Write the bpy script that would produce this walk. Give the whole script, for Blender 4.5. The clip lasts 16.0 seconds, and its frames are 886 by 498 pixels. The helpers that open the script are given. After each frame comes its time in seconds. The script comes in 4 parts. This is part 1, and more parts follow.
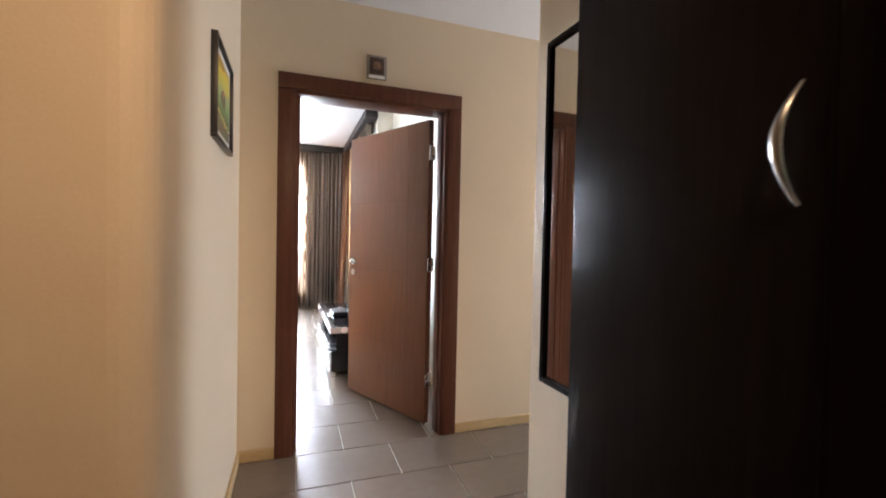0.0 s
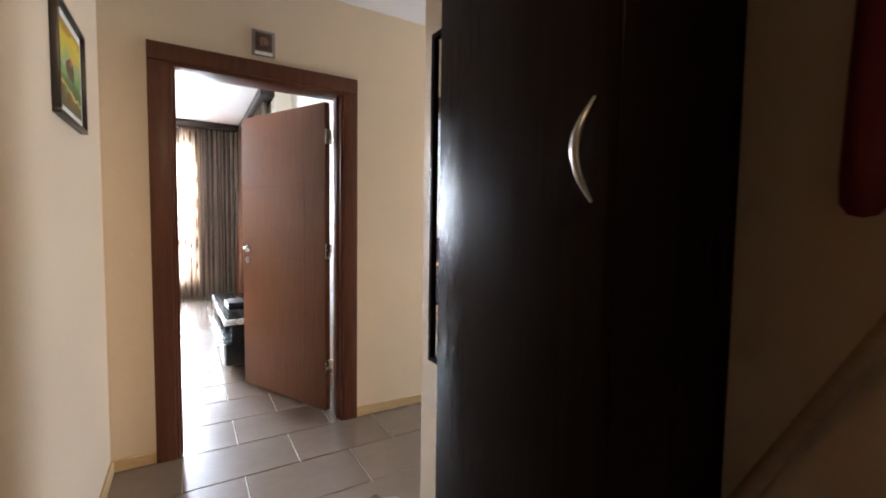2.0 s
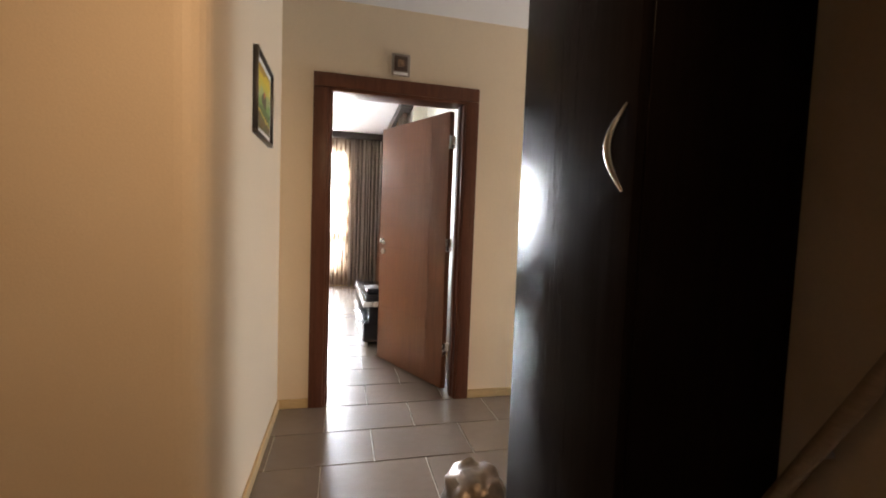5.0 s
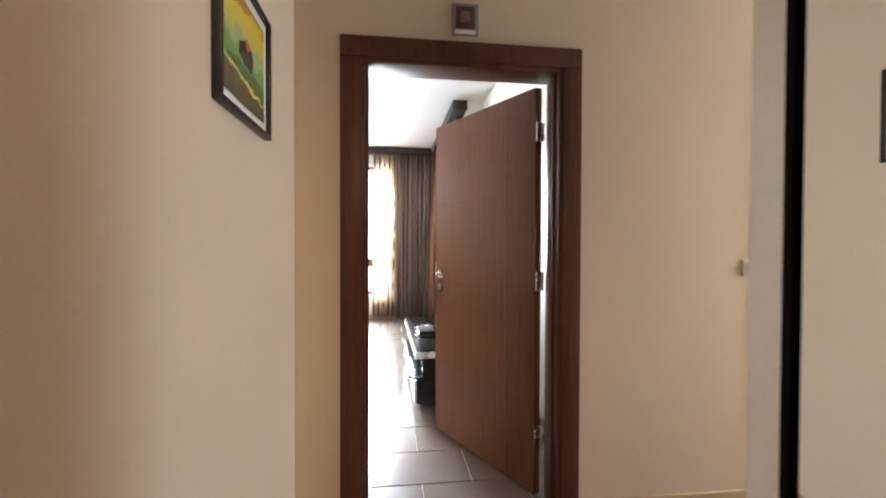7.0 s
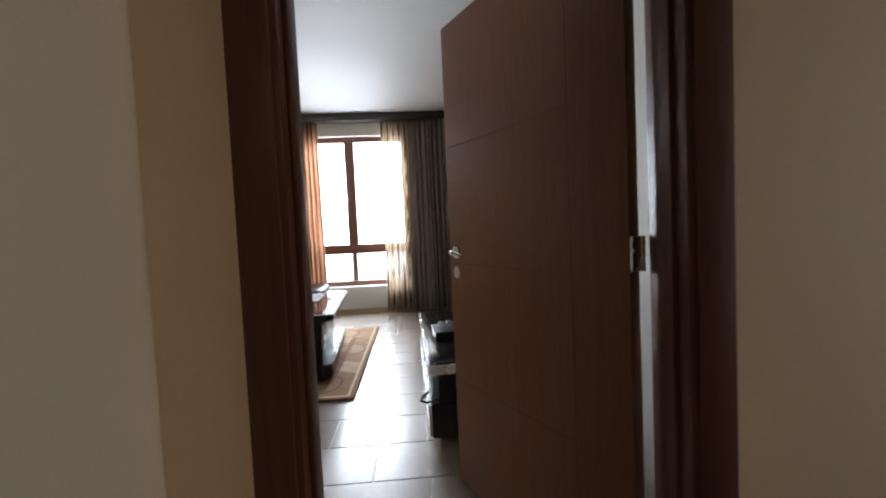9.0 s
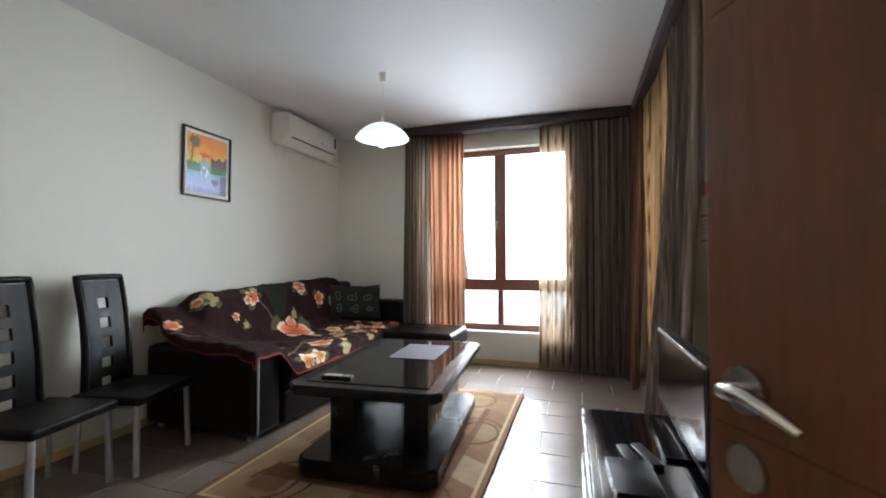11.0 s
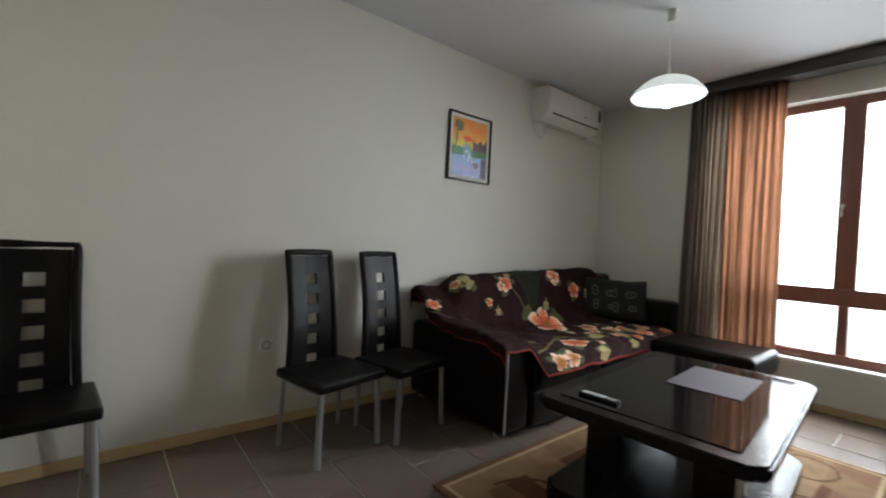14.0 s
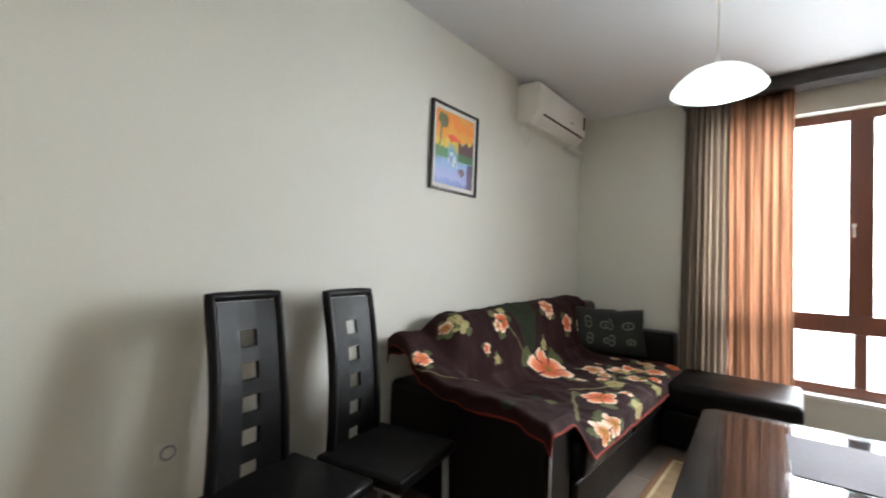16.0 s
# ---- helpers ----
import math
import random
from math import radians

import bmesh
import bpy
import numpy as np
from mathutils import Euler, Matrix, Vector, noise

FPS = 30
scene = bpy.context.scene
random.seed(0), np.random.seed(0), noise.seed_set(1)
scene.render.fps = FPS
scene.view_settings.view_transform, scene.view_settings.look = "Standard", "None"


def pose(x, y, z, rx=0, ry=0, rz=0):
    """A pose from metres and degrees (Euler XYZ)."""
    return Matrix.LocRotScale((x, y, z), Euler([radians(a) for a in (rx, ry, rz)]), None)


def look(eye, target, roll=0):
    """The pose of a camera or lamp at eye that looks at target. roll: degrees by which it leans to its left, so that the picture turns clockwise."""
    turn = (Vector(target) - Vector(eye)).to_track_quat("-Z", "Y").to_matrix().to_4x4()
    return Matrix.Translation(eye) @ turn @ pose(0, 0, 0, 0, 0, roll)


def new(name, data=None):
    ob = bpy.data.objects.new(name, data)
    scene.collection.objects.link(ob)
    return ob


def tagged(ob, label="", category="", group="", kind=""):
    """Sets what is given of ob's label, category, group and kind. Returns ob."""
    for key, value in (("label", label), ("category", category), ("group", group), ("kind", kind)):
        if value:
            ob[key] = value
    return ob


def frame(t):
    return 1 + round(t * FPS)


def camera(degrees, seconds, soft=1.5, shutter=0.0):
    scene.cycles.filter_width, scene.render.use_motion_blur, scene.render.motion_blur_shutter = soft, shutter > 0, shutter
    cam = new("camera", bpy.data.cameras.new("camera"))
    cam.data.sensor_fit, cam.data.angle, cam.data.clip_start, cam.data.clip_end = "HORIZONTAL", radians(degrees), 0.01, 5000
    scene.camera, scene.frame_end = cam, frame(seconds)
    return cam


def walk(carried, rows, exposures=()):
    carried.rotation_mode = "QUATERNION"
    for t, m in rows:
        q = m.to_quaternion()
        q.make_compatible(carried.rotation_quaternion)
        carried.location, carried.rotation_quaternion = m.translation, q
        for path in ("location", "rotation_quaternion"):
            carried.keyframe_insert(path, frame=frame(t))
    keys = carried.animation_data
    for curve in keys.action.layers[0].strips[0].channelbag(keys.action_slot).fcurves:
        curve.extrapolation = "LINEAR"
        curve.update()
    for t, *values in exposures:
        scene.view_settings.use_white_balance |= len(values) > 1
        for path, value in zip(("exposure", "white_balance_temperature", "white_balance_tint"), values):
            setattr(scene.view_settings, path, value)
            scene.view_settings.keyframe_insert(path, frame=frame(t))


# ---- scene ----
cam = camera(92.5, 16.0, soft=1.9, shutter=0.4)
PATH = [
    (0, (0.589, 1.333, 1.214), (1.255, 3.219, 1.167), 1.2),
    (0.5, (0.634, 1.468, 1.223), (1.289, 3.357, 1.208), 1.1),
    (1, (0.646, 1.468, 1.232), (1.251, 3.374, 1.191), 2.5),
    (1.5, (0.648, 1.374, 1.206), (1.454, 3.202, 1.112), 1.3),
    (2, (0.66, 1.258, 1.228), (1.689, 2.969, 1.111), 0.8),
    (2.5, (0.736, 1.109, 1.204), (1.61, 2.905, 1.087), 2.2),
    (3, (0.733, 1.015, 1.198), (1.332, 2.916, 1.041), 1.4),
    (3.2, (0.716, 0.993, 1.196), (1.287, 2.906, 1.07), 1.5),
    (5.3, (0.684, 1.063, 1.198), (1.085, 3.019, 1.083), 2.4),
    (5.5, (0.664, 1.186, 1.214), (0.93, 3.167, 1.145), 1.8),
    (6, (0.675, 1.408, 1.22), (0.9, 3.394, 1.151), 2.1),
    (6.5, (0.679, 1.686, 1.244), (1.04, 3.653, 1.252), 0.6),
    (7, (0.706, 1.972, 1.232), (0.958, 3.956, 1.201), 0.2),
    (7.5, (0.777, 2.238, 1.24), (0.972, 4.229, 1.217), 0.6),
    (8, (0.832, 2.478, 1.204), (1.048, 4.464, 1.097), -1.1),
    (10.3, (0.886, 3.743, 1.105), (0.656, 5.729, 1.143), -1.9),
    (10.5, (0.943, 3.927, 1.142), (0.527, 5.882, 1.215), 1.2),
    (11, (0.858, 4.127, 1.172), (0.248, 6.031, 1.228), -0.0),
    (11.5, (0.763, 4.214, 1.177), (0.18, 6.125, 1.278), -1.2),
    (12, (0.756, 4.261, 1.173), (0.077, 6.142, 1.197), -1.2),
    (12.5, (0.757, 4.266, 1.174), (0.066, 6.142, 1.157), -0.7),
    (13, (0.736, 4.284, 1.154), (0.001, 6.144, 1.122), -1.1),
    (13.5, (0.644, 4.391, 1.175), (-0.526, 6.012, 1.221), 1.2),
    (14, (0.56, 4.475, 1.175), (-0.987, 5.742, 1.143), 2.9),
    (14.5, (0.352, 4.544, 1.2), (-1.278, 5.703, 1.223), 1.0),
    (15, (0.107, 4.614, 1.209), (-1.503, 5.8, 1.239), 0.8),
    (15.5, (-0.144, 4.689, 1.261), (-1.67, 5.982, 1.272), 0.9),
    (16, (-0.321, 4.729, 1.227), (-1.618, 6.251, 1.293), 2.3),
]
EXPOSURES = [(0, 2.0, 6050, 12), (3, 1.9, 6000, 12), (5.5, 1.8, 6600, 12), (6.6, 1.9, 6350, 12), (7.0, 1.7, 6250, 12), (7.5, 1.2, 6200, 12), (8, 0.6, 6200, 10), (9.6, -0.1, 6200, 10), (10.5, -0.2, 6250, 10), (11.2, -0.2, 6250, 10), (11.7, -0.25, 6250, 10), (12.2, -0.65, 6250, 10), (13.5, -0.8, 6500, 10), (14.5, -0.8, 6550, 10), (15, -0.42, 6550, 10), (15.5, -0.2, 6550, 10), (16, 0.05, 6550, 10)]
walk(cam, [(t, look(eye, target, roll)) for t, eye, target, roll in PATH], EXPOSURES)

# ---- world, sun and large lights ----
world = bpy.data.worlds.new("sky")
scene.world = world
world.use_nodes = True
wn = world.node_tree
sky = wn.nodes.new("ShaderNodeTexSky")
sky.sky_type = "NISHITA"
sky.sun_disc = False
sky.sun_elevation = radians(48)
sky.sun_rotation = radians(62)
wn.nodes["Background"].inputs["Strength"].default_value = 0.15
wn.links.new(sky.outputs["Color"], wn.nodes["Background"].inputs["Color"])


def lamp(name, kind, where, target, energy, colour, size=0.1, size_y=None):
    data = bpy.data.lights.new(name, kind)
    data.energy, data.color = energy, colour
    if kind == "AREA":
        data.shape, data.size, data.size_y = "RECTANGLE", size, size_y or size
    elif kind == "SUN":
        data.angle = size
    else:
        data.shadow_soft_size = size
    ob = new(name, data)
    ob.matrix_world = look(where, target)
    return ob


SUN_AZ, SUN_EL = radians(62), radians(48)
lamp("sun", "SUN", (math.sin(SUN_AZ) * math.cos(SUN_EL), math.cos(SUN_AZ) * math.cos(SUN_EL), math.sin(SUN_EL)), (0, 0, 0), 3.2, (1.0, 0.95, 0.87), radians(0.6))
window_light = lamp("window_skylight", "AREA", (0.55, 9.85, 1.85), (0.25, 6.0, 0.2), 610, (0.88, 0.94, 1.0), 2.6, 3.0)
window_light.data.spread = radians(120)
lamp("balcony_skylight", "AREA", (1.70, 7.80, 1.25), (-1.0, 7.60, 1.1), 22, (0.88, 0.94, 1.0), 1.2, 2.2)
# added daylight from an unseen side-hall opening; brightens the left hall wall
lamp("unseen_hall_daylight", "AREA", (4.90, 3.34, 1.15), (0.3, 3.1, 1.15), 17, (0.92, 0.96, 1.0), 0.76, 1.95)
lamp("pendant_bulb_light", "POINT", (-0.67, 7.27, 2.155), (0, 0, 0), 6, (0.93, 0.98, 1.0), 0.045)
# unseen warm spot, added to brighten the entry wall and its corner
spot = lamp("added_entry_spot", "SPOT", (0.80, 1.05, 2.49), (0.20, 2.55, 0.90), 25, (1.0, 0.64, 0.35), 0.06)
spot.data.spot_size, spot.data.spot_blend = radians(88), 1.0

# ---- materials ----


def material(name, colour, rough=0.6, metal=0.0, vary=0.08, scale=6.0, bump=0.0, bump_scale=60.0, spec=0.5, coat=0.0, stretch=None, per_piece=0.0, attribute="", island=False):
    """A painted, woven or polished surface with variation at two scales and fine relief."""
    mat = bpy.data.materials.new(name)
    mat.use_nodes = True
    n, l = mat.node_tree.nodes, mat.node_tree.links
    bsdf = n["Principled BSDF"]
    bsdf.inputs["Roughness"].default_value = rough
    bsdf.inputs["Metallic"].default_value = metal
    bsdf.inputs["Specular IOR Level"].default_value = spec
    bsdf.inputs["Coat Weight"].default_value = coat
    bsdf.inputs["Coat Roughness"].default_value = 0.08
    co = n.new("ShaderNodeTexCoord")
    mp = n.new("ShaderNodeMapping")
    l.new(co.outputs["Object"], mp.inputs["Vector"])
    if stretch:
        mp.inputs["Scale"].default_value = stretch
    big, small = n.new("ShaderNodeTexNoise"), n.new("ShaderNodeTexNoise")
    big.inputs["Scale"].default_value = scale
    big.inputs["Detail"].default_value = 5
    small.inputs["Scale"].default_value = bump_scale
    small.inputs["Detail"].default_value = 3
    for tex in (big, small):
        l.new(mp.outputs["Vector"], tex.inputs["Vector"])
    if per_piece:
        info = n.new("ShaderNodeObjectInfo")
        shift = n.new("ShaderNodeVectorMath")
        shift.operation = "ADD"
        times = n.new("ShaderNodeMath")
        times.operation = "MULTIPLY"
        times.inputs[1].default_value = 37.0
        l.new(info.outputs["Random"], times.inputs[0])
        l.new(mp.outputs["Vector"], shift.inputs[0])
        l.new(times.outputs[0], shift.inputs[1])
        l.new(shift.outputs[0], big.inputs["Vector"])
    total = n.new("ShaderNodeMath")
    total.operation = "ADD"
    l.new(big.outputs["Fac"], total.inputs[0])
    l.new(small.outputs["Fac"], total.inputs[1])
    span = n.new("ShaderNodeMapRange")
    span.inputs["From Min"].default_value, span.inputs["From Max"].default_value = 0.7, 1.3
    span.inputs["To Min"].default_value, span.inputs["To Max"].default_value = 1 - vary, 1 + vary
    l.new(total.outputs[0], span.inputs["Value"])
    value = span.outputs["Result"]
    if per_piece:
        tone = n.new("ShaderNodeMapRange")
        tone.inputs["To Min"].default_value, tone.inputs["To Max"].default_value = 1 - per_piece, 1 + per_piece
        l.new(info.outputs["Random"], tone.inputs["Value"])
        both = n.new("ShaderNodeMath")
        both.operation = "MULTIPLY"
        l.new(value, both.inputs[0])
        l.new(tone.outputs["Result"], both.inputs[1])
        value = both.outputs[0]
    scaled = n.new("ShaderNodeVectorMath")
    scaled.operation = "SCALE"
    scaled.inputs[0].default_value = colour
    if attribute:
        att = n.new("ShaderNodeAttribute")
        att.attribute_name = attribute
        l.new(att.outputs["Color"], scaled.inputs[0])
    l.new(value, scaled.inputs["Scale"])
    l.new(scaled.outputs["Vector"], bsdf.inputs["Base Color"])
    wear = n.new("ShaderNodeMapRange")
    wear.inputs["To Min"].default_value, wear.inputs["To Max"].default_value = max(0.02, rough - 0.1), min(1, rough + 0.1)
    l.new(big.outputs["Fac"], wear.inputs["Value"])
    l.new(wear.outputs["Result"], bsdf.inputs["Roughness"])
    if bump:
        b = n.new("ShaderNodeBump")
        b.inputs["Strength"].default_value = bump
        b.inputs["Distance"].default_value = 0.004
        l.new(small.outputs["Fac"], b.inputs["Height"])
        l.new(b.outputs["Normal"], bsdf.inputs["Normal"])
    return mat


def glow(name, colour, strength):
    mat = bpy.data.materials.new(name)
    mat.use_nodes = True
    bsdf = mat.node_tree.nodes["Principled BSDF"]
    bsdf.inputs["Base Color"].default_value = (*colour, 1)
    bsdf.inputs["Emission Color"].default_value = (*colour, 1)
    bsdf.inputs["Emission Strength"].default_value = strength
    bsdf.inputs["Roughness"].default_value = 0.25
    return mat


def cloth(name, colour, through_colour, let=0.4, stripes=0.0, clear=0.0, attribute=""):
    """Curtain cloth that lets light through; clear is the share of open weave."""
    mat = bpy.data.materials.new(name)
    mat.use_nodes = True
    n, l = mat.node_tree.nodes, mat.node_tree.links
    n.remove(n["Principled BSDF"])
    out = n["Material Output"]
    co = n.new("ShaderNodeTexCoord")
    mp = n.new("ShaderNodeMapping")
    mp.inputs["Scale"].default_value = (38, 38, 0.35)
    tex = n.new("ShaderNodeTexNoise")
    tex.inputs["Scale"].default_value = 1.0
    tex.inputs["Detail"].default_value = 4
    l.new(co.outputs["Object"], mp.inputs["Vector"])
    l.new(mp.outputs["Vector"], tex.inputs["Vector"])
    span = n.new("ShaderNodeMapRange")
    span.inputs["From Min"].default_value, span.inputs["From Max"].default_value = 0.3, 0.7
    span.inputs["To Min"].default_value, span.inputs["To Max"].default_value = 1 - stripes, 1 + stripes
    l.new(tex.outputs["Fac"], span.inputs["Value"])
    shaders = []
    for kind, c in (("ShaderNodeBsdfDiffuse", colour), ("ShaderNodeBsdfTranslucent", through_colour)):
        sc = n.new("ShaderNodeVectorMath")
        sc.operation = "SCALE"
        sc.inputs[0].default_value = c
        if attribute:
            att = n.new("ShaderNodeAttribute")
            att.attribute_name = attribute
            mul = n.new("ShaderNodeVectorMath")
            mul.operation = "MULTIPLY"
            mul.inputs[0].default_value = c
            l.new(att.outputs["Color"], mul.inputs[1])
            l.new(mul.outputs["Vector"], sc.inputs[0])
        l.new(span.outputs["Result"], sc.inputs["Scale"])
        sh = n.new(kind)
        l.new(sc.outputs["Vector"], sh.inputs["Color"])
        shaders.append(sh)
    mix = n.new("ShaderNodeMixShader")
    mix.inputs["Fac"].default_value = let
    l.new(shaders[0].outputs[0], mix.inputs[1])
    l.new(shaders[1].outputs[0], mix.inputs[2])
    last = mix
    if clear:
        open_weave = n.new("ShaderNodeBsdfTransparent")
        last = n.new("ShaderNodeMixShader")
        last.inputs["Fac"].default_value = clear
        l.new(mix.outputs[0], last.inputs[1])
        l.new(open_weave.outputs[0], last.inputs[2])
    l.new(last.outputs[0], out.inputs["Surface"])
    return mat


def glass(name, tint=(1, 1, 1), rough=0.0):
    mat = bpy.data.materials.new(name)
    mat.use_nodes = True
    bsdf = mat.node_tree.nodes["Principled BSDF"]
    bsdf.inputs["Base Color"].default_value = (*tint, 1)
    bsdf.inputs["Transmission Weight"].default_value = 1.0
    bsdf.inputs["Roughness"].default_value = rough
    bsdf.inputs["IOR"].default_value = 1.45
    return mat


M_WALL = material("cream_wall_paint", (0.74, 0.62, 0.465), 0.62, vary=0.035, scale=1.3, bump=0.12, bump_scale=140)
M_ROOM = material("pale_wall_paint", (0.72, 0.72, 0.655), 0.62, vary=0.035, scale=1.2, bump=0.12, bump_scale=140)
M_CEIL = material("white_ceiling_paint", (0.70, 0.71, 0.73), 0.7, vary=0.025, scale=0.9, bump=0.08, bump_scale=120)
M_TILE = material("taupe_floor_tile", (0.170, 0.136, 0.112), 0.26, vary=0.06, scale=3.0, bump=0.03, bump_scale=14, per_piece=0.05, stretch=(1, 1.6, 1), spec=0.75)
for end, rough in (("To Min", 0.20), ("To Max", 0.25)):
    M_TILE.node_tree.nodes["Map Range.002"].inputs[end].default_value = rough
M_GROUT = material("pale_grout", (0.50, 0.46, 0.40), 0.85, vary=0.12, scale=9)
M_PINE = material("light_pine_skirting", (0.55, 0.40, 0.21), 0.5, vary=0.14, scale=5, stretch=(3, 3, 20))
M_DOOR = material("walnut_door_veneer", (0.140, 0.058, 0.029), 0.42, vary=0.22, scale=3.0, bump=0.14, bump_scale=22, stretch=(16, 16, 0.9), spec=0.25)
M_CASE = material("dark_walnut_casing", (0.105, 0.042, 0.025), 0.36, vary=0.22, scale=3.0, bump=0.1, bump_scale=22, stretch=(16, 16, 0.9), spec=0.22)
M_WENGE = material("wenge_laminate", (0.011, 0.0075, 0.0065), 0.22, spec=0.03, vary=0.3, scale=3.0, bump=0.08, bump_scale=22, stretch=(22, 22, 0.8))
M_STEEL = material("brushed_nickel", (0.62, 0.60, 0.56), 0.28, 1.0, vary=0.06, bump=0.03, bump_scale=90)
M_GREYMETAL = material("grey_painted_steel", (0.33, 0.34, 0.35), 0.4, 0.6, vary=0.1)
M_BLACK = material("black_leatherette", (0.006, 0.0055, 0.0055), 0.36, spec=0.14, vary=0.25, scale=9, bump=0.35, bump_scale=150)
M_SOFA = material("black_sofa_leather", (0.006, 0.005, 0.005), 0.33, spec=0.12, vary=0.25, scale=6, bump=0.4, bump_scale=110)
M_GLOSS = material("black_gloss_board", (0.010, 0.010, 0.012), 0.14, vary=0.2, scale=6, spec=0.3)
M_DKWOOD = material("black_stained_board", (0.008, 0.007, 0.007), 0.24, spec=0.2, vary=0.3, scale=6)
M_BLKGLASS = material("black_glass", (0.006, 0.006, 0.008), 0.07, vary=0.1, spec=0.35)
M_TVBLACK = material("black_plastic", (0.010, 0.010, 0.011), 0.36, vary=0.15, spec=0.2)
M_SCREEN = material("dark_screen", (0.005, 0.005, 0.006), 0.1, vary=0.05, coat=0.6)
M_SILVER = material("silver_edge", (0.66, 0.66, 0.67), 0.25, 0.7, vary=0.05)
M_PLASTIC = material("white_plastic", (0.78, 0.77, 0.73), 0.4, vary=0.03)
M_DIRTYGREY = material("grey_vent", (0.05, 0.05, 0.05), 0.6)
M_MIRROR = material("silvered_mirror", (0.92, 0.93, 0.92), 0.0, 1.0, vary=0.0)
M_MIRROR.node_tree.nodes["Map Range.001"].inputs["To Min"].default_value = 0.0
M_MIRROR.node_tree.nodes["Map Range.001"].inputs["To Max"].default_value = 0.012
M_FRAME = material("black_picture_frame", (0.012, 0.010, 0.009), 0.35, vary=0.2)
M_MAT = material("white_picture_mount", (0.80, 0.79, 0.76), 0.7, vary=0.03)
M_PAINTED = material("printed_paper", (1, 1, 1), 0.35, vary=0.05, scale=30, attribute="tint", coat=0.15)
M_WOOL = material("plush_blanket", (1, 1, 1), 0.92, vary=0.14, scale=18, bump=0.7, bump_scale=260, attribute="tint", spec=0.15)
M_RUG = material("woven_rug", (1, 1, 1), 0.95, vary=0.16, scale=14, bump=0.8, bump_scale=320, attribute="tint", spec=0.1)
M_PILLOW = material("dark_pillow_fabric", (1, 1, 1), 0.8, vary=0.15, scale=20, bump=0.4, bump_scale=200, attribute="tint")
M_WINFRAME = material("mahogany_window_frame", (0.17, 0.062, 0.04), 0.36, vary=0.18, scale=3, stretch=(14, 14, 1))
M_SILL = material("white_sill", (0.80, 0.80, 0.78), 0.35, vary=0.03)
M_GLASS = glass("window_glass", (0.97, 0.99, 0.98))
M_SHADE = glow("opal_glass_shade", (0.86, 0.95, 0.93), 0.85)
M_BULB = glow("lit_bulb", (0.82, 0.96, 1.0), 10.0)
M_CORNICE = material("dark_curtain_rail", (0.030, 0.022, 0.020), 0.5, vary=0.2)
M_DRAPE = cloth("grey_brown_drape", (0.165, 0.142, 0.125), (0.26, 0.19, 0.135), 0.28, 0.5)
M_RUST = cloth("rust_drape", (0.13, 0.075, 0.05), (0.16, 0.072, 0.040), 0.40, 0.65)
M_SHEER = cloth("patterned_sheer", (0.38, 0.31, 0.25), (0.22, 0.165, 0.12), 0.55, 0.4, 0.06, attribute="tint")
# the same patterned sheer, with the sun's warm glow put into its colours
M_SHEER_SUNTINT = cloth("sun_tinted_sheer", (0.50, 0.38, 0.25), (0.23, 0.135, 0.062), 0.5, 0.2, 0.05, attribute="tint")
M_FROST = cloth("frosted_glass_panel", (0.72, 0.76, 0.77), (0.82, 0.86, 0.87), 0.7)
M_RED = material("red_cloth", (0.15, 0.006, 0.012), 0.7, vary=0.15, bump=0.3)
M_POLE = material("pale_wood_pole", (0.42, 0.31, 0.21), 0.5, vary=0.15, stretch=(4, 4, 20))
M_FOIL = material("silver_brown_foil", (0.22, 0.18, 0.15), 0.38, 0.7, vary=0.3, scale=14, bump=0.6, bump_scale=30)
M_REDPRINT = material("red_print", (0.62, 0.03, 0.04), 0.5)
M_YELLOW = material("yellow_print", (0.85, 0.50, 0.05), 0.5)
M_GREYPRINT = material("grey_print", (0.35, 0.36, 0.38), 0.6)
M_PAPER = material("grey_paper_mat", (0.075, 0.064, 0.080), 0.75, vary=0.08, spec=0.15)
M_PAVE = material("pale_paving", (0.42, 0.40, 0.37), 0.9, vary=0.2, scale=0.4, bump=0.2)
M_RENDER = material("white_facade_render", (0.78, 0.77, 0.74), 0.85, vary=0.05, scale=0.6)
M_RAIL = material("grey_balcony_rail", (0.40, 0.42, 0.42), 0.5, 0.4, vary=0.08)

# ---- mesh helpers ----


def box(bm, x0, x1, y0, y1, z0, z1, bevel=0.0, seg=2):
    """A box from corner to corner, with rounded edges where bevel is given."""
    made = bmesh.ops.create_cube(bm, size=1.0, matrix=Matrix.Translation(((x0 + x1) / 2, (y0 + y1) / 2, (z0 + z1) / 2)) @ Matrix.Diagonal((x1 - x0, y1 - y0, z1 - z0, 1)))
    if bevel:
        edges = list({e for v in made["verts"] for e in v.link_edges})
        bmesh.ops.bevel(bm, geom=edges, offset=bevel, segments=seg, profile=0.6, affect="EDGES")
    return bm


def boxes(*rows, bevel=0.0):
    bm = bmesh.new()
    for r in rows:
        box(bm, *r, bevel=bevel)
    return bm


def rod(bm, a, b, r, seg=12, r2=None):
    a, b = Vector(a), Vector(b)
    d = b - a
    m = Matrix.Translation((a + b) / 2) @ d.to_track_quat("Z", "Y").to_matrix().to_4x4()
    bmesh.ops.create_cone(bm, cap_ends=True, segments=seg, radius1=r, radius2=r if r2 is None else r2, depth=d.length, matrix=m)
    return bm


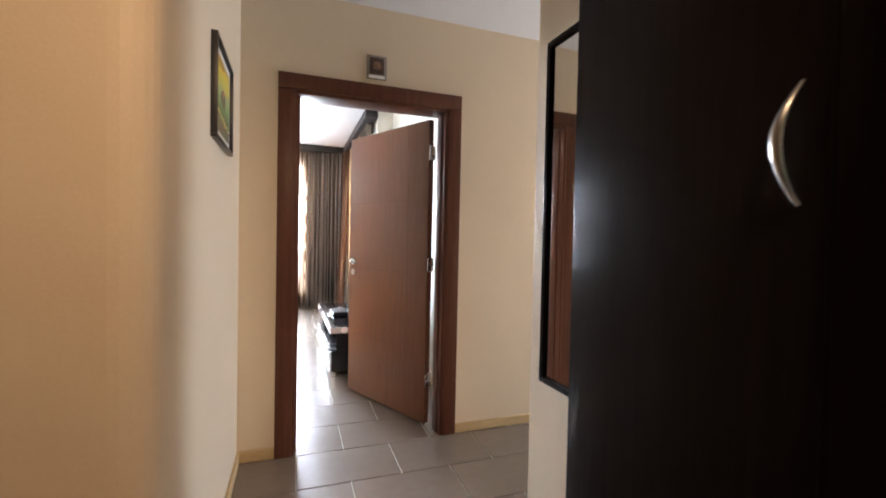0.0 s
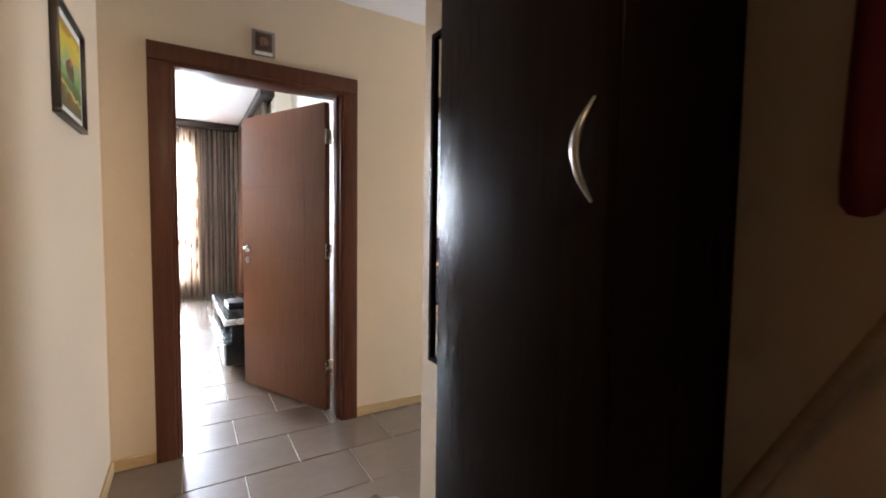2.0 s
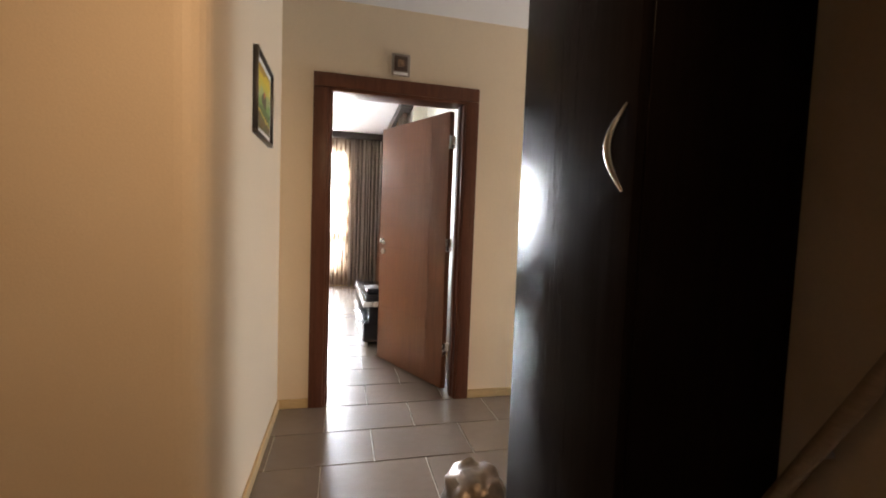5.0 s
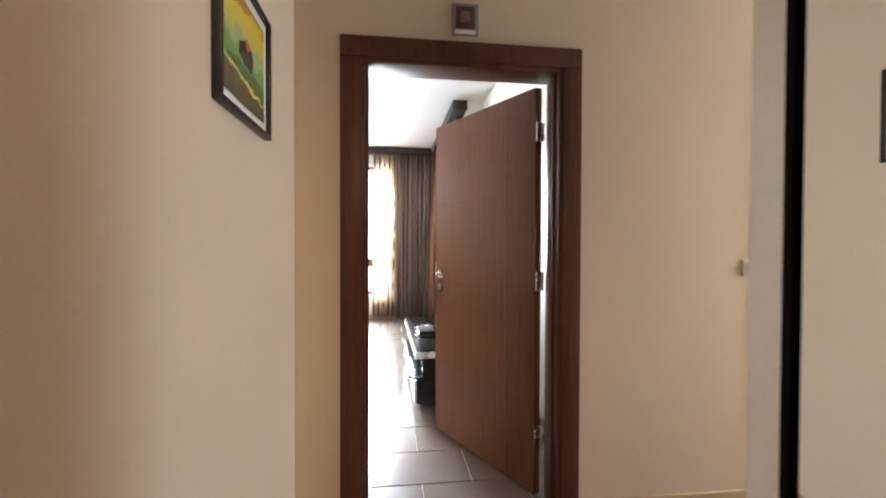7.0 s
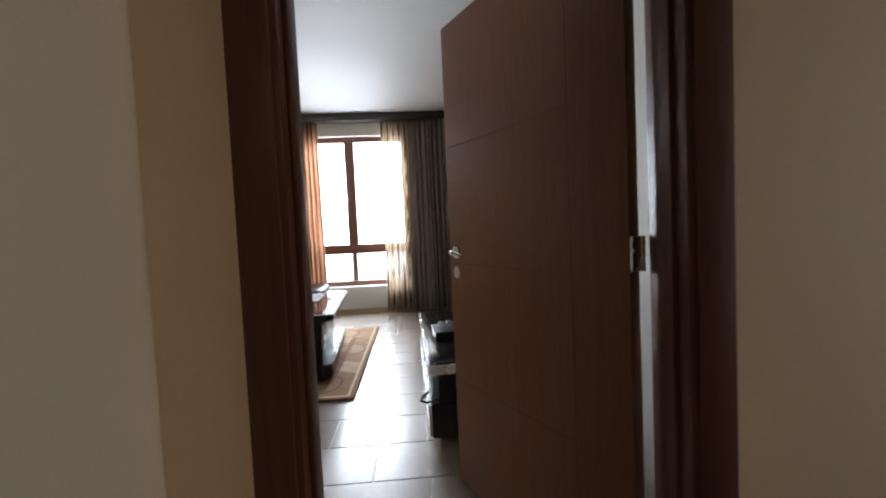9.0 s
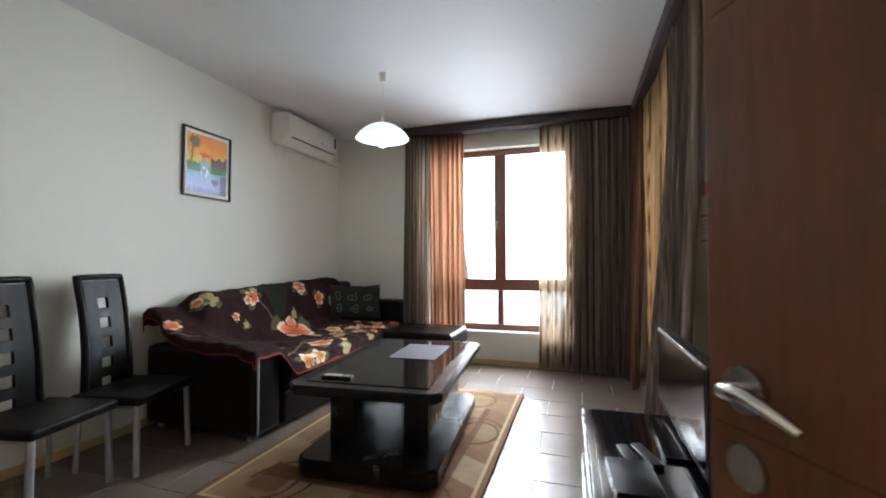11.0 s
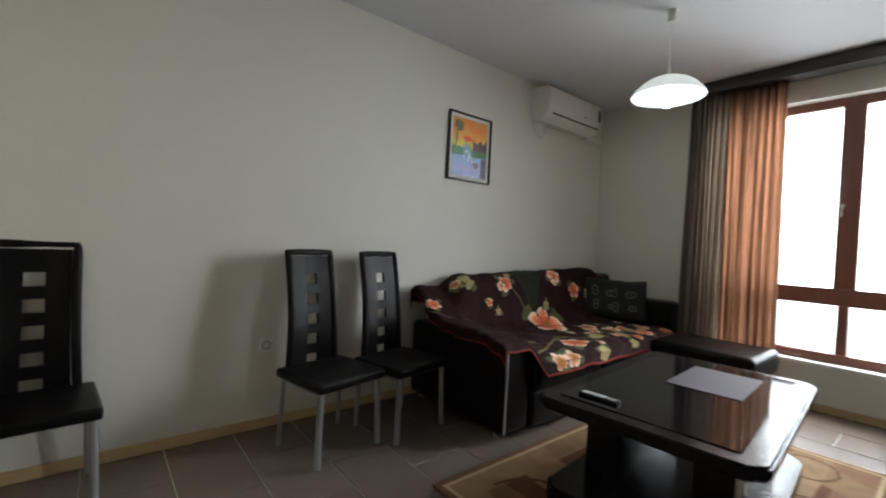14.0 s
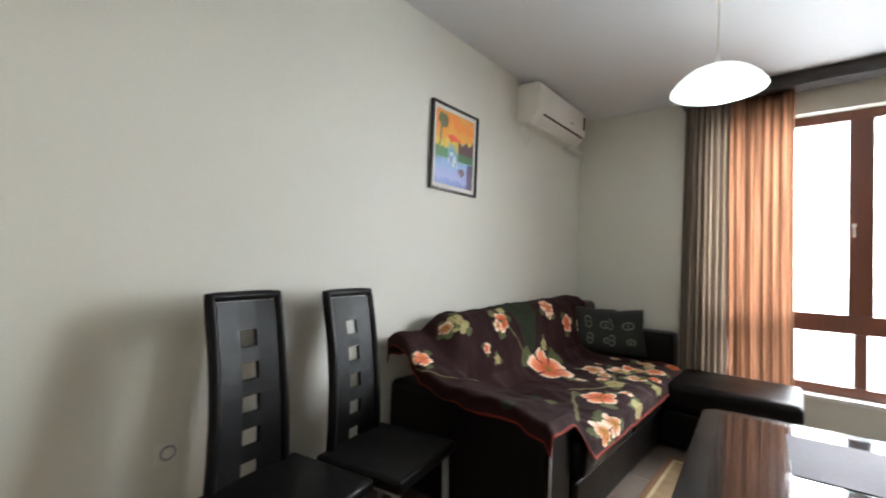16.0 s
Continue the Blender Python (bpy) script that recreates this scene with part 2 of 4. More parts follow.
def tube(bm, points, r, seg=10):
    """A bent tube through points, of one or varying radius."""
    pts = [Vector(p) for p in points]
    rings = []
    last, q = None, None
    for i, p in enumerate(pts):
        d = (pts[min(i + 1, len(pts) - 1)] - pts[max(i - 1, 0)]).normalized()
        q = d.to_track_quat("Z", "Y").to_matrix() if last is None else last.rotation_difference(d).to_matrix() @ q
        last = d
        rad = r[i] if isinstance(r, (list, tuple)) else r
        rings.append([bm.verts.new(p + q @ Vector((math.cos(2 * math.pi * k / seg) * rad, math.sin(2 * math.pi * k / seg) * rad, 0))) for k in range(seg)])
    for a, b in zip(rings, rings[1:]):
        for k in range(seg):
            bm.faces.new((a[k], a[(k + 1) % seg], b[(k + 1) % seg], b[k]))
    bm.faces.new(rings[0][::-1])
    bm.faces.new(rings[-1])
    return bm


def lathe(bm, profile, centre, seg=40):
    rings = []
    for r, z in profile:
        rings.append([bm.verts.new((centre[0] + r * math.cos(2 * math.pi * k / seg), centre[1] + r * math.sin(2 * math.pi * k / seg), centre[2] + z)) for k in range(seg)])
    for a, b in zip(rings, rings[1:]):
        for k in range(seg):
            bm.faces.new((a[k], a[(k + 1) % seg], b[(k + 1) % seg], b[k]))
    return bm


def finish(name, bm, mat, smooth=True):
    bmesh.ops.recalc_face_normals(bm, faces=bm.faces)
    me = bpy.data.meshes.new(name)
    bm.to_mesh(me)
    bm.free()
    if smooth:
        me.polygons.foreach_set("use_smooth", [True] * len(me.polygons))
        me.set_sharp_from_angle(angle=radians(38))
    me.materials.append(mat)
    return me


def part(name, bm, mat, parent, label="", smooth=True):
    ob = new(name, finish(name, bm, mat, smooth))
    ob.parent = parent
    return tagged(ob, label)


def single(name, bm, mat, label="", category="", kind="", smooth=True, group=""):
    return tagged(new(name, finish(name, bm, mat, smooth)), label, category, group, kind)


def thing(name, where, label, category, turn=0.0, group=""):
    ob = new(name)
    ob.matrix_basis = pose(*where, 0, 0, turn)
    ob.empty_display_size = 0.1
    return tagged(ob, label, category, group)


def sheet(name, nu, nv, place, tint, mat, parent=None, thick=0.0):
    """A fine grid: place(u, v) gives each point, tint(u, v) its woven or printed colour."""
    verts = [place(i / nu, j / nv) for j in range(nv + 1) for i in range(nu + 1)]
    faces = [(j * (nu + 1) + i, j * (nu + 1) + i + 1, (j + 1) * (nu + 1) + i + 1, (j + 1) * (nu + 1) + i) for j in range(nv) for i in range(nu)]
    me = bpy.data.meshes.new(name)
    me.from_pydata(verts, [], faces)
    if tint:
        att = me.color_attributes.new("tint", "FLOAT_COLOR", "POINT")
        cols = np.ones((len(verts), 4), dtype=np.float32)
        cols[:, :3] = [tint(i / nu, j / nv) for j in range(nv + 1) for i in range(nu + 1)]
        att.data.foreach_set("color", cols.ravel())
    me.polygons.foreach_set("use_smooth", [True] * len(faces))
    me.materials.append(mat)
    ob = new(name, me)
    ob.parent = parent
    if thick:
        mod = ob.modifiers.new("thickness", "SOLIDIFY")
        mod.thickness = thick
        mod.offset = 0
    return ob


def lerp(a, b, k):
    return tuple(p + (q - p) * k for p, q in zip(a, b))


def smooth(a, b, x):
    k = min(1, max(0, (x - a) / (b - a)))
    return k * k * (3 - 2 * k)


# ---- the large structure ----
HALL_X, DOOR_Y, WIN_Y, LEFT_X, RIGHT_X, STEP_X, STEP_Y = 0.318, 3.79, 8.90, -2.08, 1.52, 1.70, 6.39
HALL_Z, ROOM_Z, WALL_T = 2.53, 2.72, 0.14
ROOM_Y = DOOR_Y + WALL_T
OPEN_X0, OPEN_X1, OPEN_Z = 0.575, 1.482, 2.02


def structure(name, bm, mat, label):
    return single(name, bm, mat, label, "wall", "structure", smooth=False)


structure("wall_hall_left", box(bmesh.new(), -1.0, HALL_X, 2.35, DOOR_Y + 0.12, -0.12, HALL_Z + 0.12, 0.10, 8), M_WALL, "cream painted hall wall with a softly rounded corner")
structure("wall_door", boxes((HALL_X, OPEN_X0, DOOR_Y, ROOM_Y, 0, ROOM_Z), (OPEN_X1, 5.0, DOOR_Y, ROOM_Y, 0, ROOM_Z), (OPEN_X0, OPEN_X1, DOOR_Y, ROOM_Y, OPEN_Z, ROOM_Z), (-2.3, HALL_X, DOOR_Y + 0.002, ROOM_Y, 0, ROOM_Z)), M_WALL, "cream painted wall around the living room doorway")
structure("wall_mirror", boxes((1.505, 5.0, 2.16, 2.825, 0, HALL_Z), (1.505, 1.645, -0.4, 2.16, 0, HALL_Z)), M_WALL, "cream painted wall end that carries the hall mirror")
structure("wall_entry_back", boxes((-1.0, 1.645, -0.54, -0.4, 0, HALL_Z)), M_WALL, "plain cream entry wall")
structure("wall_entry_left", boxes((-1.0, -0.86, -0.4, 2.35, 0, HALL_Z)), M_WALL, "plain cream entry wall")
# end wall out of view, with an opening added for the hall lamp
structure("wall_hall_end", boxes((4.86, 5.0, 2.825, 2.92, 0, HALL_Z), (4.86, 5.0, 3.72, DOOR_Y, 0, HALL_Z), (4.86, 5.0, 2.92, 3.72, 2.15, HALL_Z)), M_WALL, "plain cream wall closing the side hall")
structure("wall_left", boxes((LEFT_X - 0.2, LEFT_X, ROOM_Y, WIN_Y + 0.25, 0, ROOM_Z)), M_ROOM, "pale cream living room wall")
WX0, WX1, WZ0, WZ1 = -0.86, 0.78, 0.37, 2.47
structure("wall_window", boxes((LEFT_X, WX0, WIN_Y, WIN_Y + 0.25, 0, ROOM_Z), (WX1, STEP_X + 0.2, WIN_Y, WIN_Y + 0.25, 0, ROOM_Z), (WX0, WX1, WIN_Y, WIN_Y + 0.25, 0, WZ0), (WX0, WX1, WIN_Y, WIN_Y + 0.25, WZ1, ROOM_Z)), M_ROOM, "pale cream wall around the tall living room window")
BY0, BY1, BZ1 = 7.10, 8.50, 2.40
structure("wall_right", boxes((RIGHT_X, RIGHT_X + 0.25, STEP_Y, BY0, 0, ROOM_Z), (RIGHT_X, RIGHT_X + 0.25, BY1, WIN_Y, 0, ROOM_Z), (RIGHT_X, RIGHT_X + 0.25, BY0, BY1, BZ1, ROOM_Z)), M_ROOM, "pale cream wall around the balcony door")
structure("wall_right_recess", boxes((STEP_X, STEP_X + 0.2, ROOM_Y, STEP_Y, 0, ROOM_Z)), M_ROOM, "pale cream recessed wall beside the television")
single("ceiling_hall", boxes((-1.0, 5.0, -0.54, DOOR_Y, HALL_Z, HALL_Z + 0.15)), M_CEIL, "white painted hall ceiling", "ceiling", "structure", False)
single("ceiling_room", boxes((LEFT_X - 0.2, STEP_X + 0.3, DOOR_Y + 0.002, WIN_Y + 0.25, ROOM_Z, ROOM_Z + 0.15)), M_CEIL, "white painted living room ceiling", "ceiling", "structure", False)

# skirting boards
skirt = bmesh.new()
for r in ((HALL_X + 0.001, 0.503, DOOR_Y - 0.014, DOOR_Y, 0, 0.06), (1.555, 2.48, DOOR_Y - 0.014, DOOR_Y, 0, 0.06), (HALL_X, HALL_X + 0.014, 2.47, DOOR_Y - 0.016, 0, 0.06),
          (LEFT_X, LEFT_X + 0.014, ROOM_Y, WIN_Y - 0.016, 0, 0.06), (LEFT_X, RIGHT_X, WIN_Y - 0.014, WIN_Y, 0, 0.06), (STEP_X - 0.014, STEP_X, ROOM_Y, STEP_Y, 0, 0.06),
          (RIGHT_X - 0.014, RIGHT_X, STEP_Y, BY0 - 0.05, 0, 0.06), (1.507, 4.8, 2.825, 2.839, 0, 0.06)):
    box(skirt, *r, bevel=0.004, seg=1)
single("baseboard", skirt, M_PINE, "light pine skirting board along the walls", "skirting", "structure")

# ---- the living room door ----
door_frame = tagged(thing("door_1", (0, DOOR_Y, 0), "dark walnut door frame around the doorway", "door frame"), kind="structure")
for n, r in (("casing", (0.503, 0.59, -0.022, 0.0, 0, 2.003)), ("casing", (1.467, 1.554, -0.022, 0.0, 0, 2.003)), ("casing", (0.503, 1.554, -0.022, 0.0, 2.005, 2.09))):
    part(n, box(bmesh.new(), *r, bevel=0.005), M_CASE, door_frame)
for n, r in (("jamb", (OPEN_X0 - 0.002, 0.605, -0.012, WALL_T + 0.004, 0, 1.985)), ("jamb", (1.452, OPEN_X1 + 0.002, -0.012, WALL_T + 0.004, 0, 1.985)), ("head_jamb", (OPEN_X0 - 0.002, OPEN_X1 + 0.002, -0.012, WALL_T + 0.004, 1.986, OPEN_Z + 0.002)),
             ("stop", (0.605, 0.617, 0.03, 0.09, 0, 1.985)), ("stop", (1.44, 1.452, 0.03, 0.09, 0, 1.985)), ("room_casing", (0.503, 0.59, WALL_T, WALL_T + 0.02, 0, 2.09)), ("room_casing", (1.467, 1.554, WALL_T, WALL_T + 0.02, 0, 2.09)), ("room_casing", (0.591, 1.466, WALL_T, WALL_T + 0.02, 2.005, 2.09))):
    part(n, box(bmesh.new(), *r, bevel=0.003), M_CASE, door_frame)

LEAF_TURN = 116.2
leaf = thing("door_leaf", (1.424, ROOM_Y + 0.004, 0.0), "brown walnut veneer door standing half open", "door", LEAF_TURN)
panel = bmesh.new()
box(panel, 0.012, 0.898, -0.02, 0.02, 0.012, 1.975, 0.003)
part("door_panel", panel, M_DOOR, leaf)
for z in (0.47, 0.98, 1.47):
    part("groove", boxes((0.21, 0.885, 0.0195, 0.0207, z, z + 0.004), (0.21, 0.885, -0.0207, -0.0195, z, z + 0.004)), M_CASE, leaf)
part("groove", boxes((0.206, 0.210, 0.0195, 0.0207, 0.03, 1.95), (0.206, 0.210, -0.0207, -0.0195, 0.03, 1.95)), M_CASE, leaf)
for z in (0.25, 1.0, 1.72):
    hinge = rod(bmesh.new(), (0.004, -0.022, z), (0.004, -0.022, z + 0.09), 0.007)
    box(hinge, 0.004, 0.014, -0.0225, 0.018, z, z + 0.09)
    part("hinge", hinge, M_STEEL, leaf, "steel hinge")
for side in (-1, 1):
    h = bmesh.new()
    rod(h, (0.840, side * 0.019, 1.030), (0.840, side * 0.029, 1.030), 0.026, 24)
    tube(h, [(0.840, side * 0.024, 1.030), (0.840, side * 0.052, 1.030), (0.828, side * 0.052, 1.032), (0.802, side * 0.061, 1.036), (0.776, side * 0.058, 1.028), (0.752, side * 0.054, 1.018)], [0.009, 0.009, 0.0095, 0.0085, 0.0075, 0.005], 12)
    part("door_handle", h, M_STEEL, leaf, "polished nickel lever handle")
    e = rod(bmesh.new(), (0.840, side * 0.019, 0.945), (0.840, side * 0.027, 0.945), 0.024, 24)
    part("key_escutcheon", e, M_STEEL, leaf, "round nickel keyhole plate")
part("lock_plate", boxes((0.8975, 0.8995, -0.010, 0.010, 0.93, 1.13)), M_STEEL, leaf)

# closed door further along the hall
side_door = tagged(thing("door_2", (2.485, DOOR_Y, 0), "closed dark walnut door in the side hall", "door"), kind="structure")
for n, r in (("casing", (0, 0.085, -0.024, 0, 0, 2.003)), ("casing", (0.93, 1.015, -0.024, 0, 0, 2.003)), ("casing", (0, 1.015, -0.024, 0, 2.005, 2.09)), ("door_panel", (0.087, 0.928, -0.010, 0, 0.01, 2.003))):
    part(n, box(bmesh.new(), *r, bevel=0.003), M_CASE, side_door)
h = bmesh.new()
rod(h, (0.15, -0.010, 1.05), (0.15, -0.020, 1.05), 0.024, 20)
tube(h, [(0.15, -0.015, 1.05), (0.15, -0.055, 1.05), (0.17, -0.06, 1.05), (0.26, -0.055, 1.045)], 0.009)
part("door_handle", h, M_STEEL, side_door)

# ---- the far window ----
win = tagged(thing("window_1", (0, WIN_Y + 0.10, 0), "tall mahogany framed window with a low transom", "window"), kind="structure")
TR0, TR1 = 0.83, 0.965
for n, r in (("window_frame", (WX0, WX0 + 0.06, 0, 0.07, WZ0, WZ1)), ("window_frame", (WX1 - 0.06, WX1, 0, 0.07, WZ0, WZ1)), ("window_frame", (WX0 + 0.06, WX1 - 0.06, 0, 0.07, WZ0, WZ0 + 0.075)), ("window_frame", (WX0 + 0.06, WX1 - 0.06, 0, 0.07, WZ1 - 0.07, WZ1)),
             ("mullion", (-0.075, 0.06, -0.006, 0.07, TR1 + 0.001, WZ1 - 0.071)), ("mullion", (-0.04, 0.03, 0, 0.07, WZ0 + 0.076, TR0 - 0.001)), ("transom", (WX0 + 0.06, WX1 - 0.06, -0.008, 0.07, TR0, TR1))):
    part(n, box(bmesh.new(), *r, bevel=0.006), M_WINFRAME, win)
for x0, x1, z0, z1 in ((WX0 + 0.06, -0.075, TR1, WZ1 - 0.07), (0.06, WX1 - 0.06, TR1, WZ1 - 0.07), (WX0 + 0.06, -0.04, WZ0 + 0.075, TR0), (0.03, WX1 - 0.06, WZ0 + 0.075, TR0)):
    p = part("pane", boxes((x0 + 0.001, x1 - 0.001, 0.03, 0.036, z0 + 0.001, z1 - 0.001)), M_GLASS, win)
    p.visible_shadow = False
h = rod(bmesh.new(), (-0.045, -0.006, 1.62), (-0.045, -0.022, 1.62), 0.012)
tube(h, [(-0.045, -0.02, 1.62), (-0.045, -0.03, 1.60), (-0.045, -0.032, 1.53)], 0.007)
part("window_handle", h, M_STEEL, win)
part("window_sill", box(bmesh.new(), WX0 + 0.002, WX1 - 0.002, -0.115, 0.0, WZ0 - 0.03, WZ0 + 0.004, 0.006), M_SILL, win, "white window sill")

# balcony door on the other outside wall
bal = tagged(thing("window_2", (RIGHT_X + 0.12, 0, 0), "mahogany framed glazed balcony door behind curtains", "window"), kind="structure")
for n, r in (("window_frame", (0, 0.07, BY0, BY0 + 0.07, 0, BZ1)), ("window_frame", (0, 0.07, BY1 - 0.07, BY1, 0, BZ1)), ("window_frame", (0, 0.07, BY0 + 0.07, BY1 - 0.07, BZ1 - 0.07, BZ1)), ("window_frame", (0, 0.07, BY0 + 0.07, BY1 - 0.07, 0, 0.12)), ("mullion", (0, 0.07, 7.74, 7.86, 0.12, BZ1 - 0.07))):
    part(n, box(bmesh.new(), *r, bevel=0.006), M_WINFRAME, bal)
for y0, y1 in ((BY0 + 0.07, 7.74), (7.86, BY1 - 0.07)):
    p = part("pane", boxes((0.03, 0.036, y0 + 0.001, y1 - 0.001, 0.121, BZ1 - 0.071)), M_GLASS, bal)
    p.visible_shadow = False

# ---- outside ----
single("ground", boxes((-400, 400, -400, 400, -6.2, -6.0)), M_PAVE, "pale paved ground far below the windows", "ground", "structure", False)
rail = thing("balcony_railing", (0, 10.1, 0), "balcony railing with pale frosted glass panels", "railing")
part("slab", boxes((-1.6, 3.0, -0.95, 0.1, -0.15, -0.02)), M_RENDER, rail)
part("top_rail", box(bmesh.new(), -1.6, 3.0, -0.02, 0.02, 0.78, 0.82, 0.006), M_RAIL, rail)
for x0, x1 in ((-1.55, 0.67), (0.73, 2.95)):
    part("frosted_panel", box(bmesh.new(), x0, x1, -0.006, 0.006, 0.03, 0.77, 0.002), M_FROST, rail, "pale frosted glass panel")
for x in (-1.58, 0.7, 2.98):
    part("post", boxes((x - 0.02, x + 0.02, -0.02, 0.02, -0.02, 0.78)), M_RAIL, rail)

# ---- curtains ----
cornice = thing("curtain_rail", (0, 0, 0), "dark curtain rail board under the ceiling", "curtain rail")
part("board", box(bmesh.new(), -1.12, RIGHT_X - 0.01, 8.66, 8.83, 2.620, ROOM_Z - 0.002, 0.004), M_CORNICE, cornice)
part("board", box(bmesh.new(), 1.365, 1.515, 6.36, 8.655, 2.620, ROOM_Z - 0.002, 0.004), M_CORNICE, cornice)


def drape(name, a, b, z0, z1, folds, depth, mat, label, lean=(0, 0), gather=1.0, seed=0, tint=None):
    """A hanging curtain from a to b on plan; gather narrows it, lean shifts it, from top to foot."""
    rnd = random.Random(seed)
    ax, ay = a
    dx, dy = b[0] - ax, b[1] - ay
    ln = math.hypot(dx, dy)
    nx, ny = -dy / ln, dx / ln
    ph = [rnd.uniform(0, 6.28) for _ in range(5)]

    def place(u, v):
        k = 1 - v
        w = 0.5 + (u - 0.5) * (1 + (gather - 1) * k)
        s = u + 0.018 * math.sin(9 * u + ph[0]) + 0.010 * math.sin(23 * u + ph[1])
        fold = math.sin(2 * math.pi * folds * s + 0.5 * k * math.sin(3 * u * 6.28 + ph[2])) + 0.35 * math.sin(4.4 * math.pi * folds * s + ph[3] + k)
        off = depth * (0.55 + 0.45 * k) * fold + 0.012 * math.sin(5 * v + 7 * u + ph[4])
        e = k * k * 0.6 + k * 0.4
        return (ax + dx * w + nx * off + lean[0] * e, ay + dy * w + ny * off + lean[1] * e, z0 + (z1 - z0) * v + 0.008 * math.sin(2 * math.pi * folds * s) * k)

    ob = thing(name, (0, 0, 0), label, "curtain")
    sheet("cloth", int(folds * 14), 26, place, tint, mat, ob)
    sheet("heading_tape", int(folds * 14), 2, lambda u, v: tuple(Vector(place(u, 0.975 + 0.025 * v)) + Vector((-ny, nx, 0)).cross(Vector((0, 0, 1))) * 0.004), tint, mat, ob)
    return ob


def sheer_tint(cols, rows):
    def tint(u, v):
        c, r = u * cols, v * rows
        band = (int(c) % 2 == 0) and abs(c % 1 - 0.5) < 0.36
        on = band and abs(r % 1 - 0.5) < 0.30 + 0.14 * math.sin(int(r) * 12.9 + int(c) * 4.1)
        return (0.24, 0.16, 0.09) if on else (1.0, 0.97, 0.90)
    return tint


drape("drape", (-1.10, 8.745), (-0.78, 8.745), 0.05, 2.645, 7, 0.028, M_DRAPE, "grey-brown striped drape beside the window", gather=1.05, seed=1)
drape("drape", (-0.80, 8.765), (-0.38, 8.765), 0.05, 2.645, 6, 0.030, M_RUST, "rust brown translucent drape lit by the window", lean=(0.03, 0), gather=0.95, seed=2)
drape("sheer_curtain", (0.46, 8.77), (0.96, 8.77), 0.03, 2.645, 11, 0.022, M_SHEER, "beige sheer curtain with woven brown squares", lean=(-0.02, 0), seed=3, tint=sheer_tint(13, 44))
drape("drape", (0.80, 8.725), (1.42, 8.725), 0.03, 2.645, 10, 0.032, M_DRAPE, "grey-brown striped drape in the window corner", seed=4)
drape("drape", (1.37, 8.66), (1.41, 8.25), 0.03, 2.645, 5, 0.028, M_RUST, "rust brown translucent drape beside the balcony door", lean=(-0.06, 0), seed=5)
drape("sheer_curtain", (1.445, 8.32), (1.445, 6.98), 0.03, 2.645, 19, 0.020, M_SHEER_SUNTINT, "beige sheer curtain with sun warmth in its colours and woven brown squares", seed=6, tint=sheer_tint(34, 44))
drape("drape", (1.450, 7.16), (1.450, 6.62), 0.03, 2.645, 7, 0.050, M_DRAPE, "grey-brown striped drape drawn aside behind the television", lean=(-0.09, 0.22), gather=1.75, seed=7)

# ---- hall things ----


def watercolour(seed, rows):
    """Soft colour zones from the foot to the top of a print, broken by brush noise."""
    def tint(u, v):
        w = v + 0.10 * noise.noise(Vector((u * 4, v * 5, seed))) + 0.05 * noise.noise(Vector((u * 11, v * 13, seed + 3)))
        w = min(0.999, max(0, w)) * (len(rows) - 1)
        c = lerp(rows[int(w)], rows[int(w) + 1], smooth(0.25, 0.75, w % 1))
        return c
    return tint


def sunset(u, v):
    c = watercolour(5, [(0.16, 0.24, 0.58), (0.34, 0.42, 0.76), (0.30, 0.48, 0.78), (0.20, 0.42, 0.50), (0.80, 0.62, 0.10), (0.88, 0.40, 0.06), (0.90, 0.30, 0.05), (0.80, 0.36, 0.08)])(u, v)
    j = 0.04 * noise.noise(Vector((u * 14, v * 14, 2)))
    if math.hypot((u - 0.42) * 0.8, v - 0.66 + j) < 0.05 or (abs(v - 0.655 + j) < 0.02 and 0.3 < u < 0.62):
        c = (0.85, 0.10, 0.04)
    if u > 0.58 and v > 0.36 and v < 0.60 + 0.16 * (0.5 + 0.5 * math.sin(u * 34)) * (u - 0.4) + j:
        c = (0.10, 0.045, 0.05) if v > 0.47 else (0.05, 0.16, 0.06)
    if u < 0.34 + j * 2 and 0.36 < v < 0.50 + j:
        c = (0.05, 0.22, 0.09)
    if abs(u - 0.10 - 0.1 * (v - 0.5)) < 0.02 and 0.4 < v < 0.86 or (math.hypot(u - 0.16, (v - 0.86) * 1.4) < 0.13 + j * 2):
        c = (0.16, 0.17, 0.07)
    if abs(u - 0.40 - 0.5 * (0.45 - v) + j * 3) < 0.07 + 0.10 * max(0, 0.45 - v) and 0.26 < v < 0.47:
        c = (0.80, 0.86, 0.92) if noise.noise(Vector((u * 16, v * 9, 7))) > -0.12 else (0.22, 0.36, 0.60)
    if math.hypot((u - 0.68) * 0.6, v - 0.21 + j) < 0.05:
        c = (0.12, 0.08, 0.12)
    if u > 0.84 and v < 0.36:
        c = (0.09, 0.07, 0.16)
    return c


def meadow(u, v):
    c = watercolour(9, [(0.10, 0.12, 0.05), (0.16, 0.10, 0.04), (0.10, 0.20, 0.06), (0.22, 0.42, 0.12), (0.45, 0.55, 0.25), (0.70, 0.62, 0.10), (0.80, 0.62, 0.05), (0.50, 0.30, 0.05)])(u, v)
    j = 0.05 * noise.noise(Vector((u * 9, v * 9, 4)))
    if math.hypot((u - 0.5) * 0.7, v - 0.50 + j) < 0.13:
        c = (0.07, 0.06, 0.04)
    if math.hypot((u - 0.55) * 0.7, v - 0.60 + j) < 0.045:
        c = (0.65, 0.10, 0.05)
    if abs(v - 0.30 + 0.14 * u + j) < 0.02:
        c = (0.75, 0.62, 0.12)
    return c


